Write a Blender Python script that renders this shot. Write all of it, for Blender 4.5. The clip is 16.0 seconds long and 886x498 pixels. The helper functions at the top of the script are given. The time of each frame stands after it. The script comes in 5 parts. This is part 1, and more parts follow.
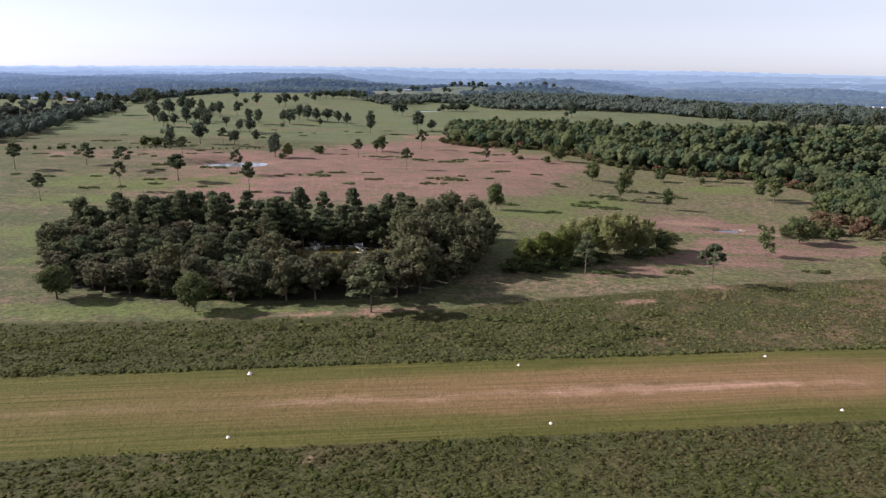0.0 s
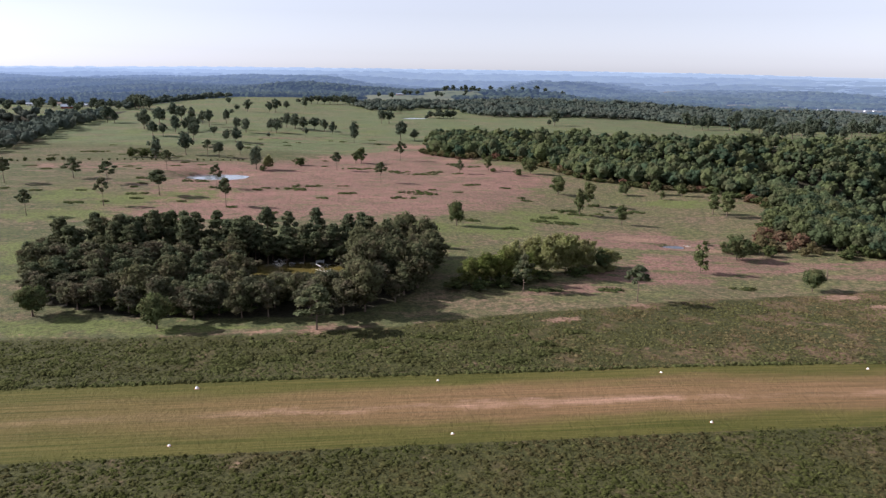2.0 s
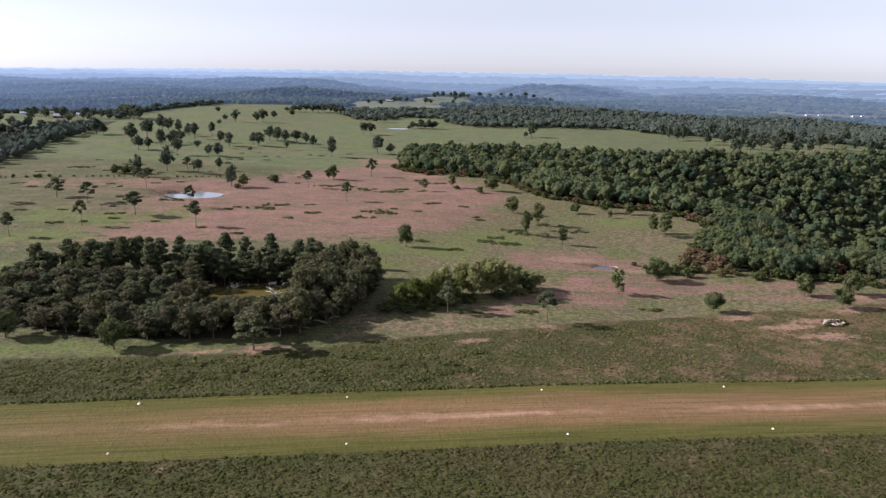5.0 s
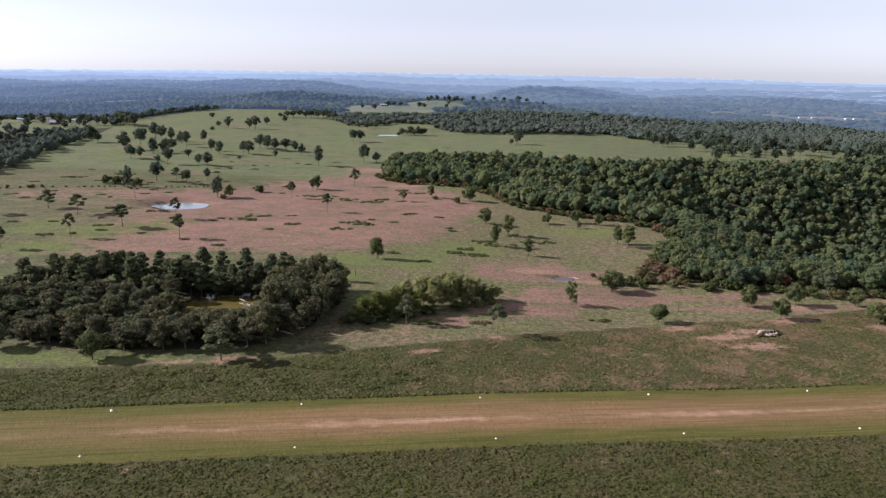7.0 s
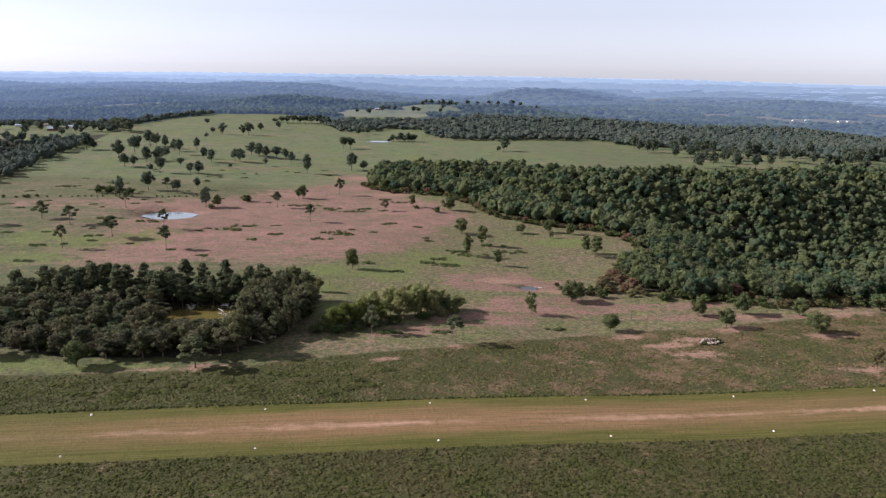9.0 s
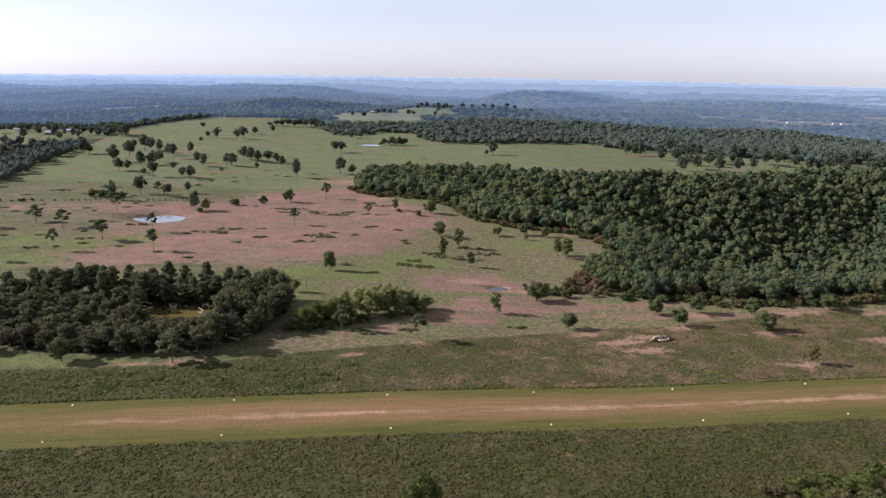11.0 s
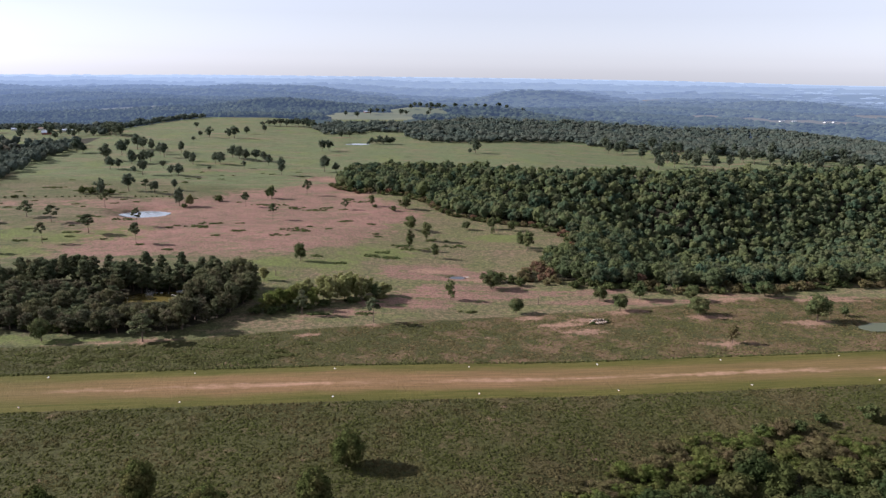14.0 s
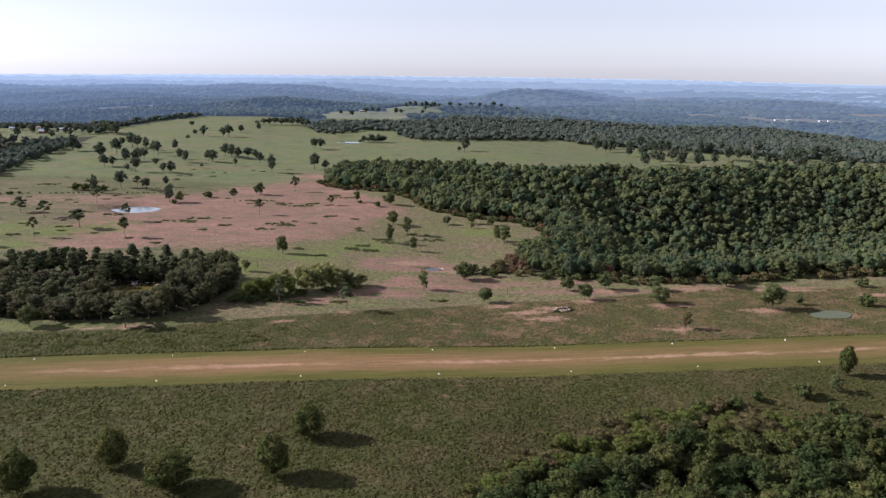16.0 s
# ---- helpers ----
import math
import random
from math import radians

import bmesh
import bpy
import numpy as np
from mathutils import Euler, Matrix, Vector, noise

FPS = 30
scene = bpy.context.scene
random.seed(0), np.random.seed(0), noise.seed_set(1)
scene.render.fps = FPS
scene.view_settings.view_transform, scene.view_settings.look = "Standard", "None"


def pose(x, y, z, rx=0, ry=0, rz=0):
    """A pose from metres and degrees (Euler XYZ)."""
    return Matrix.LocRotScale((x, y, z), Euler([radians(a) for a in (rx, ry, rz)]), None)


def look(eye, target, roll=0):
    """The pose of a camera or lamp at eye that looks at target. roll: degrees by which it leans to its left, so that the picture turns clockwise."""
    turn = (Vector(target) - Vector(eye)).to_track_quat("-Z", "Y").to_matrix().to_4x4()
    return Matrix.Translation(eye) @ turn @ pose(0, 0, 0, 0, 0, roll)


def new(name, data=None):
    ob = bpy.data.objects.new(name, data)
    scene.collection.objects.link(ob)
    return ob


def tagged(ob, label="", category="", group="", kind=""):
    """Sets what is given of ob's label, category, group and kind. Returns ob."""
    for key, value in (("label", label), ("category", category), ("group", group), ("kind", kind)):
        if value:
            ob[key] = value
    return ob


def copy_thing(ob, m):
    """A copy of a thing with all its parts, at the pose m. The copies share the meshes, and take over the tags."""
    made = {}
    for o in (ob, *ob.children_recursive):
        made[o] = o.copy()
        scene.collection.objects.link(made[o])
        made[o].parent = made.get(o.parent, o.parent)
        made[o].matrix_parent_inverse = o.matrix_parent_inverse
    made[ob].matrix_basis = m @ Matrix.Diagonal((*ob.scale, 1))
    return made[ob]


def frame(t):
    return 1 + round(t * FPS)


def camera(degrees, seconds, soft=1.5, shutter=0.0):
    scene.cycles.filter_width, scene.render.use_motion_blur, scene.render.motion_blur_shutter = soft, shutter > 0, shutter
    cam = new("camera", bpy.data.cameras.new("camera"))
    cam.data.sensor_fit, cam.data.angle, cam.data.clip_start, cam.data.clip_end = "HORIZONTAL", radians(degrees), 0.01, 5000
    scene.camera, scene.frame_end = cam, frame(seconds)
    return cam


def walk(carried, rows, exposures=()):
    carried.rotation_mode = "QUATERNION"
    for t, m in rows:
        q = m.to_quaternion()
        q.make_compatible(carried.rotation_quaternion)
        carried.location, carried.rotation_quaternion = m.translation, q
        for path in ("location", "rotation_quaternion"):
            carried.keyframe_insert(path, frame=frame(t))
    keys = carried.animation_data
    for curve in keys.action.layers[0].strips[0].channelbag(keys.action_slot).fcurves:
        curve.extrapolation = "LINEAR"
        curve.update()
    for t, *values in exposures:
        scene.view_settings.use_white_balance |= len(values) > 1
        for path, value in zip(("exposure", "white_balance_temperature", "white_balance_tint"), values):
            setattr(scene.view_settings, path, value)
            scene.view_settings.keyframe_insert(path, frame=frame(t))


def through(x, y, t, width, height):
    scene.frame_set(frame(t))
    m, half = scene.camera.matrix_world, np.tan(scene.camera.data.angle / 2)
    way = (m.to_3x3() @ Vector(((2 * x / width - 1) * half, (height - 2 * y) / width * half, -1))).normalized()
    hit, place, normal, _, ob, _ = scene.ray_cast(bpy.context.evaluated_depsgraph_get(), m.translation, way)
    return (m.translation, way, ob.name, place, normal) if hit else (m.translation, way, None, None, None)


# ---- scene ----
cam = camera(62.7, 16.0, soft=1.4, shutter=0.35)
METRES, EYE, TILT, LEAN, TURN = 200.0, 57.0, -13.9, -0.5, -6.8
ROWS = [
    (0.0, 0.0, 0.0, 0.0, -0.0, -0.0, 0.0),
    (0.5, 0.0204, -0.023, 0.008, -0.03, -0.02, -0.04),
    (1.0, 0.0406, -0.046, 0.0161, -0.06, -0.02, -0.07),
    (1.5, 0.0606, -0.0692, 0.0242, -0.08, -0.02, -0.11),
    (2.0, 0.0807, -0.0926, 0.0323, -0.1, -0.02, -0.14),
    (2.5, 0.1006, -0.1161, 0.0403, -0.13, -0.01, -0.17),
    (3.0, 0.1207, -0.1396, 0.0484, -0.15, -0.01, -0.2),
    (3.5, 0.1407, -0.1633, 0.0563, -0.16, -0.01, -0.22),
    (4.0, 0.1607, -0.187, 0.0644, -0.18, -0.02, -0.25),
    (6.5, 0.2611, -0.3075, 0.1045, -0.19, -0.02, -0.26),
    (7.0, 0.2809, -0.3324, 0.1119, -0.18, -0.02, -0.26),
    (7.5, 0.3007, -0.3578, 0.1194, -0.17, -0.01, -0.26),
    (8.0, 0.3203, -0.3832, 0.1269, -0.16, -0.01, -0.26),
    (8.5, 0.3399, -0.4087, 0.1343, -0.15, -0.0, -0.26),
    (9.0, 0.3594, -0.4343, 0.1415, -0.14, -0.01, -0.26),
    (11.5, 0.4587, -0.5517, 0.1416, -0.02, 0.11, -0.23),
    (12.0, 0.4784, -0.5738, 0.1383, 0.01, 0.1, -0.21),
    (12.5, 0.4981, -0.5958, 0.1344, 0.04, 0.09, -0.2),
    (13.0, 0.5176, -0.6175, 0.1301, 0.06, 0.09, -0.19),
    (13.5, 0.5371, -0.6391, 0.1254, 0.08, 0.08, -0.17),
    (14.0, 0.5565, -0.6606, 0.1207, 0.1, 0.06, -0.16),
    (14.5, 0.5757, -0.6819, 0.1156, 0.12, 0.04, -0.15),
    (15.0, 0.5951, -0.7033, 0.1105, 0.14, 0.02, -0.14),
    (15.5, 0.6141, -0.7245, 0.1054, 0.15, 0.01, -0.12),
    (16.0, 0.6334, -0.7459, 0.1004, 0.16, -0.0, -0.12),
]
EXPOSURE, SKY_STRENGTH, HAZE_STRENGTH, SUN_STRENGTH = 1.13, 0.065, 0.030, 4.2
WHITE = (5850, 18)                          # kelvin and tint
STRIP_Y, STRIP_HALF = 122.2, 16.1          # the mown airstrip runs along x
PASTURE_A, PASTURE_B, PASTURE_DRY, PASTURE_DARK = (0.081, 0.084, 0.034), (0.108, 0.102, 0.046), (0.182, 0.120, 0.082), (0.050, 0.060, 0.025)
PASTURE_PALE = (0.152, 0.138, 0.060)
FAR_A, FAR_B = (0.094, 0.114, 0.052), (0.114, 0.131, 0.060)
PINK_A, PINK_B, PINK_GREEN = (0.240, 0.125, 0.103), (0.142, 0.088, 0.065), (0.100, 0.104, 0.047)
LUSH_A, LUSH_B = (0.086, 0.104, 0.031), (0.122, 0.137, 0.041)
ROUGH_A, ROUGH_B, ROUGH_DRY = (0.034, 0.036, 0.012), (0.064, 0.061, 0.022), (0.142, 0.088, 0.053)
DIRT_A, DIRT_B = (0.284, 0.165, 0.114), (0.211, 0.132, 0.092)
LITTER_A, LITTER_B = (0.028, 0.029, 0.016), (0.046, 0.038, 0.026)
MOWN_A, MOWN_B, MOWN_DRY, BARE = (0.061, 0.064, 0.013), (0.097, 0.081, 0.023), (0.200, 0.110, 0.060), (0.430, 0.258, 0.182)
walk(cam, [(t, pose(0, 0, EYE, TILT, LEAN, TURN) @ pose(METRES * x, METRES * y, METRES * z, 90 + pitch, roll, yaw)) for t, x, y, z, yaw, pitch, roll in ROWS],
     exposures=[(0.0, EXPOSURE, *WHITE), (16.0, EXPOSURE, *WHITE)])

# ---- light: a low hazy sun from the left and a little beyond the scene ----
SUN_AZIMUTH, SUN_HEIGHT = 168.0, 29.0      # degrees from +x, and above the horizon
world = bpy.data.worlds.new("world")
scene.world = world
world.use_nodes = True
wn = world.node_tree.nodes
sky = wn.new("ShaderNodeTexSky")
sky.sky_type, sky.sun_disc = "NISHITA", False
sky.sun_elevation, sky.sun_rotation = radians(SUN_HEIGHT), radians(90 - SUN_AZIMUTH)
sky.air_density, sky.dust_density, sky.ozone_density, sky.altitude = 1.0, 0.5, 2.0, 300
wn["Background"].inputs["Strength"].default_value = SKY_STRENGTH
grey, veil = wn.new("ShaderNodeHueSaturation"), wn.new("ShaderNodeMixRGB")
grey.inputs["Saturation"].default_value = 0.24          # a milky, hazy sky
veil.blend_type, veil.inputs["Fac"].default_value, veil.inputs["Color2"].default_value = "MULTIPLY", 1.0, (0.97, 0.968, 0.992, 1)
world.node_tree.links.new(sky.outputs[0], grey.inputs["Color"])
world.node_tree.links.new(grey.outputs[0], veil.inputs["Color1"])
world.node_tree.links.new(veil.outputs[0], wn["Background"].inputs["Color"])
haze, both = wn.new("ShaderNodeBackground"), wn.new("ShaderNodeAddShader")
haze.inputs["Color"].default_value, haze.inputs["Strength"].default_value = (0.94, 0.955, 1.0, 1), HAZE_STRENGTH
world.node_tree.links.new(wn["Background"].outputs[0], both.inputs[0])
world.node_tree.links.new(haze.outputs[0], both.inputs[1])
world.node_tree.links.new(both.outputs[0], wn["World Output"].inputs["Surface"])
sun_data = bpy.data.lights.new("sun", "SUN")
sun_data.energy, sun_data.angle, sun_data.color = SUN_STRENGTH, radians(0.6), (1.0, 0.94, 0.85)
sun = new("sun", sun_data)
_a, _e = radians(SUN_AZIMUTH), radians(SUN_HEIGHT)
sun.matrix_world = look((2000 * math.cos(_a) * math.cos(_e), 2000 * math.sin(_a) * math.cos(_e), 2000 * math.sin(_e)), (0, 0, 0))


# ---- materials ----
class Nodes:
    """Small shorthand for building node trees."""

    def __init__(self, name):
        self.mat = bpy.data.materials.new(name)
        self.mat.use_nodes = True
        self.tree = self.mat.node_tree
        self.tree.nodes.clear()
        self.out = self.tree.nodes.new("ShaderNodeOutputMaterial")

    def node(self, kind, operation=""):
        n = self.tree.nodes.new("ShaderNode" + kind)
        if operation:
            n.operation = operation
        return n

    def feed(self, socket, value):
        if hasattr(value, "node"):
            self.tree.links.new(value, socket)
        else:
            socket.default_value = value

    def position(self):
        return self.node("NewGeometry").outputs["Position"]

    def noise(self, vector, scale, detail=3.0, rough=0.55):
        n = self.node("TexNoise")
        self.feed(n.inputs["Vector"], vector)
        n.inputs["Scale"].default_value, n.inputs["Detail"].default_value, n.inputs["Roughness"].default_value = scale, detail, rough
        return n.outputs["Fac"]

    def stretch(self, vector, sx, sy, sz):
        n = self.node("VectorMath", operation="MULTIPLY")
        self.feed(n.inputs[0], vector)
        n.inputs[1].default_value = (sx, sy, sz)
        return n.outputs[0]

    def math(self, op, a, b=0.0):
        n = self.node("Math", operation=op)
        self.feed(n.inputs[0], a)
        self.feed(n.inputs[1], b)
        return n.outputs[0]

    def step(self, value, lo, hi):
        n = self.node("MapRange")
        n.interpolation_type = "SMOOTHSTEP"
        self.feed(n.inputs["Value"], value)
        n.inputs["From Min"].default_value, n.inputs["From Max"].default_value = lo, hi
        return n.outputs[0]

    def mix(self, fac, a, b):
        n = self.node("MixRGB")
        self.feed(n.inputs["Fac"], fac)
        self.feed(n.inputs["Color1"], (*a, 1) if isinstance(a, tuple) else a)
        self.feed(n.inputs["Color2"], (*b, 1) if isinstance(b, tuple) else b)
        return n.outputs[0]

    def scale_colour(self, colour, value):
        n = self.node("VectorMath", operation="SCALE")
        self.feed(n.inputs[0], colour)
        self.feed(n.inputs["Scale"], value)
        return n.outputs[0]

    def attribute(self, name):
        n = self.node("Attribute")
        n.attribute_name = name
        return n.outputs["Fac"]

    def bump(self, height, distance, strength=1.0):
        n = self.node("Bump")
        self.feed(n.inputs["Height"], height)
        n.inputs["Distance"].default_value, n.inputs["Strength"].default_value = distance, strength
        return n.outputs[0]

    def surface(self, colour, rough=0.9, normal=None, metal=0.0, specular=0.2):
        n = self.node("BsdfPrincipled")
        self.feed(n.inputs["Base Color"], (*colour, 1) if isinstance(colour, tuple) else colour)
        self.feed(n.inputs["Roughness"], rough)
        n.inputs["Metallic"].default_value, n.inputs["Specular IOR Level"].default_value = metal, specular
        if normal is not None:
            self.tree.links.new(normal, n.inputs["Normal"])
        return n.outputs[0]

    def done(self, shader):
        self.tree.links.new(shader, self.out.inputs["Surface"])
        return self.mat


def leaf_material(name, dark, light, tint, through=0.3, patch=0.22, spread=0.34):
    """Foliage: each tree has its own tone, each leaf spray its own brightness."""
    m = Nodes(name)
    info, geo = m.node("ObjectInfo").outputs["Random"], m.node("NewGeometry")
    tone = m.math("FRACT", m.math("ADD", info, m.attribute("tone")))
    colour = m.mix(tone, dark, light)
    colour = m.mix(m.math("MULTIPLY", m.step(m.noise(geo.outputs["Position"], patch, 4, 0.65), 0.44, 0.64), 0.7), colour, tint)
    colour = m.scale_colour(colour, m.math("ADD", m.math("MULTIPLY", geo.outputs["Random Per Island"], spread), 1.0 - spread / 2))
    grain = m.noise(geo.outputs["Position"], 1.7, 4, 0.7)
    colour = m.scale_colour(colour, m.math("ADD", m.math("MULTIPLY", m.step(grain, 0.32, 0.68), 0.45), 0.80))
    clump = m.noise(geo.outputs["Position"], 0.55, 4, 0.6)
    colour = m.scale_colour(colour, m.math("ADD", m.math("MULTIPLY", m.step(clump, 0.32, 0.66), 0.45), 0.78))
    d, t, mix = m.node("BsdfDiffuse"), m.node("BsdfTranslucent"), m.node("MixShader")
    m.tree.links.new(m.bump(m.math("ADD", m.math("MULTIPLY", grain, 0.7), clump), 1.2, 0.4), d.inputs["Normal"])
    m.feed(d.inputs["Color"], colour)
    m.feed(t.inputs["Color"], colour)
    mix.inputs[0].default_value = through
    m.tree.links.new(d.outputs[0], mix.inputs[1])
    m.tree.links.new(t.outputs[0], mix.inputs[2])
    return m.done(mix.outputs[0])


def haze_material(name, dark, light, air, share):
    """Distant backdrop with haze painted in: air-coloured emission mixed over the diffuse colour."""
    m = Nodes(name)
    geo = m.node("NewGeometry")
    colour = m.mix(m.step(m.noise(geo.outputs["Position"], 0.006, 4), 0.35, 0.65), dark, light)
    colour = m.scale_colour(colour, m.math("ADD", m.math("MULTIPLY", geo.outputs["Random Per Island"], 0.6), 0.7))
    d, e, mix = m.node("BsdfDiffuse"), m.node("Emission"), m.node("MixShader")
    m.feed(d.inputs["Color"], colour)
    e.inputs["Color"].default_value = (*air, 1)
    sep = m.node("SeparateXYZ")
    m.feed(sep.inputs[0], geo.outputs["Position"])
    sunward = m.math("SUBTRACT", 1.0, m.step(sep.outputs["X"], -1100.0, 400.0))      # more haze is painted on the side towards the sun
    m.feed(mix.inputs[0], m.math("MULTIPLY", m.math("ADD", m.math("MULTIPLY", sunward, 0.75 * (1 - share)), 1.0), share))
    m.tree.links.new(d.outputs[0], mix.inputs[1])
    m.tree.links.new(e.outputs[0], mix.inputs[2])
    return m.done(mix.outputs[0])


def plain_material(name, colour, rough=0.8, scale=3.0, spread=0.35, relief=0.01, metal=0.0):
    """Painted or weathered surface with grain and stains."""
    m = Nodes(name)
    p = m.position()
    fine, wide = m.noise(p, scale, 5), m.noise(p, scale * 0.17, 3)
    tone = m.math("ADD", m.math("MULTIPLY", m.math("ADD", fine, wide), spread), 1.0 - spread)
    return m.done(m.surface(m.scale_colour(m.mix(0.0, colour, colour), tone), rough, m.bump(fine, relief), metal))


def water_material(name, colour, rough, ripple, scale, gloss=0.5):
    m = Nodes(name)
    p = m.position()
    tone = m.math("ADD", m.math("MULTIPLY", m.noise(p, 0.15, 3), 0.7), 0.65)
    return m.done(m.surface(m.scale_colour(m.mix(0.0, colour, colour), tone), rough, m.bump(m.noise(p, scale, 3), ripple), 0.0, gloss))


def ground_material():
    m = Nodes("ground_grass")
    p = m.position()
    sep = m.node("SeparateXYZ")
    m.feed(sep.inputs[0], p)
    wide, mid, fine = m.noise(p, 0.018, 4), m.noise(p, 0.13, 5, 0.65), m.noise(p, 1.1, 5, 0.7)
    streak = m.noise(m.stretch(p, 0.03, 1.6, 1.0), 1.0, 6, 0.7)
    patchy = m.noise(m.stretch(p, 0.05, 0.13, 0.1), 1.0, 8, 0.66)
    drift = m.noise(m.stretch(p, 0.012, 0.03, 0.03), 1.0, 8, 0.68)
    tussock = m.noise(p, 0.42, 6, 0.7)
    scab = m.noise(p, 0.065, 8, 0.7)

    def zone(name, ragged, lo=0.42, hi=0.58):
        n = m.math("ADD", m.attribute(name), m.math("MULTIPLY", m.math("SUBTRACT", patchy, 0.5), ragged))
        return m.step(n, lo, hi)

    pasture = m.mix(m.step(wide, 0.35, 0.65), PASTURE_A, PASTURE_B)
    pasture = m.mix(m.math("MULTIPLY", m.step(sep.outputs["X"], 0.0, 90.0), 0.75), pasture, PASTURE_PALE)
    pasture = m.mix(m.math("MULTIPLY", m.step(drift, 0.46, 0.66), 0.8), pasture, PASTURE_DRY)
    pasture = m.mix(m.math("MULTIPLY", m.step(m.math("ADD", patchy, m.math("MULTIPLY", m.step(sep.outputs["X"], 20.0, 140.0), 0.07)), 0.50, 0.62), 0.6), pasture, PASTURE_DRY)
    pasture = m.mix(m.math("MULTIPLY", m.step(mid, 0.54, 0.66), 0.5), pasture, LUSH_A)
    pasture = m.mix(m.math("MULTIPLY", m.step(tussock, 0.44, 0.56), 0.7), pasture, PASTURE_DARK)
    meadow = m.mix(m.step(mid, 0.35, 0.65), FAR_A, FAR_B)
    meadow = m.mix(m.math("MULTIPLY", m.step(drift, 0.50, 0.68), 0.6), meadow, PASTURE_DRY)
    meadow = m.mix(m.math("MULTIPLY", m.step(patchy, 0.50, 0.64), 0.5), meadow, PASTURE_A)
    meadow = m.mix(m.math("MULTIPLY", m.step(wide, 0.52, 0.66), 0.45), meadow, LUSH_B)
    meadow = m.mix(m.math("MULTIPLY", m.step(scab, 0.53, 0.66), 0.75), meadow, PASTURE_DARK)
    meadow = m.mix(m.math("MULTIPLY", m.step(m.noise(m.stretch(p, 0.02, 0.07, 0.07), 1.0, 8, 0.7), 0.52, 0.64), 0.65), meadow, PASTURE_DRY)
    meadow = m.mix(m.math("MULTIPLY", m.step(tussock, 0.52, 0.66), 0.45), meadow, PASTURE_DARK)
    pasture = m.mix(zone("meadow", 0.8, 0.3, 0.7), pasture, meadow)
    pink = m.mix(m.math("ADD", m.math("MULTIPLY", m.step(drift, 0.38, 0.62), 0.55), m.math("MULTIPLY", m.step(scab, 0.42, 0.62), 0.45)), PINK_A, PINK_B)
    pink = m.mix(m.math("MULTIPLY", m.step(patchy, 0.50, 0.66), 0.6), pink, PINK_GREEN)
    pink = m.mix(m.math("MULTIPLY", m.step(tussock, 0.48, 0.62), 0.45), pink, PINK_GREEN)
    colour = m.mix(m.step(m.math("ADD", m.math("ADD", m.math("SUBTRACT", m.attribute("pink"), m.math("MULTIPLY", m.math("SUBTRACT", 1.0, m.step(sep.outputs["X"], -170.0, -60.0)), 0.32)), m.math("MULTIPLY", m.math("SUBTRACT", patchy, 0.5), 2.2)), m.math("MULTIPLY", m.math("SUBTRACT", mid, 0.5), 1.1)), 0.36, 0.66), pasture, pink)
    colour = m.mix(m.math("MULTIPLY", m.step(m.math("ADD", m.math("ADD", m.attribute("lush"), m.math("MULTIPLY", m.math("SUBTRACT", drift, 0.5), 1.6)), m.math("MULTIPLY", m.math("SUBTRACT", mid, 0.5), 1.8)), 0.3, 0.8), 0.85), colour, m.mix(mid, LUSH_A, LUSH_B))
    colour = m.mix(m.math("MULTIPLY", m.step(m.noise(p, 0.7, 6, 0.75), 0.47, 0.60), 0.3), colour, PASTURE_DARK)
    rough_grass = m.mix(m.step(m.noise(p, 2.4, 5, 0.8), 0.36, 0.64), ROUGH_A, ROUGH_B)
    rough_grass = m.mix(m.math("MULTIPLY", m.step(m.math("ADD", scab, m.math("MULTIPLY", m.step(sep.outputs["X"], 60.0, 180.0), 0.06)), 0.50, 0.64), m.math("ADD", m.math("MULTIPLY", m.math("MULTIPLY", m.step(sep.outputs["Y"], 100.0, 140.0), m.step(sep.outputs["X"], 0.0, 130.0)), 0.55), 0.2)), rough_grass, ROUGH_DRY)
    colour = m.mix(zone("rough", 0.8), colour, rough_grass)
    dirt = m.mix(m.step(mid, 0.35, 0.65), DIRT_A, DIRT_B)
    colour = m.mix(m.math("MULTIPLY", m.step(m.math("ADD", m.attribute("dirt"), m.math("ADD", m.math("MULTIPLY", m.math("SUBTRACT", mid, 0.5), 2.6), m.math("MULTIPLY", m.math("SUBTRACT", tussock, 0.5), 1.8))), 0.35, 0.85), 0.85), colour, dirt)
    colour = m.mix(zone("litter", 0.6), colour, m.mix(mid, LITTER_A, LITTER_B))
    # the mown strip: green shoulders, a dry middle, a bare worn line along it
    off = m.math("ABSOLUTE", m.math("SUBTRACT", sep.outputs["Y"], STRIP_Y))
    wob = m.math("MULTIPLY", m.math("SUBTRACT", streak, 0.5), 9.0)
    tan_off = m.math("ABSOLUTE", m.math("SUBTRACT", sep.outputs["Y"], STRIP_Y + 1.0))
    wob = m.math("ADD", wob, m.math("MULTIPLY", m.math("SUBTRACT", m.noise(m.stretch(p, 0.03, 0.16, 0.1), 1.0, 6, 0.65), 0.5), 16.0))
    dry = m.math("SUBTRACT", 1.0, m.step(m.math("ADD", tan_off, wob), 4.5, 12.5))
    bare_off = m.math("ABSOLUTE", m.math("SUBTRACT", sep.outputs["Y"], STRIP_Y - 0.2))
    bare_line = m.math("SUBTRACT", 1.0, m.step(m.math("ADD", bare_off, m.math("ADD", m.math("MULTIPLY", m.math("SUBTRACT", streak, 0.5), 5.0), m.math("MULTIPLY", m.math("SUBTRACT", mid, 0.5), 7.0))), 0.0, 2.6))
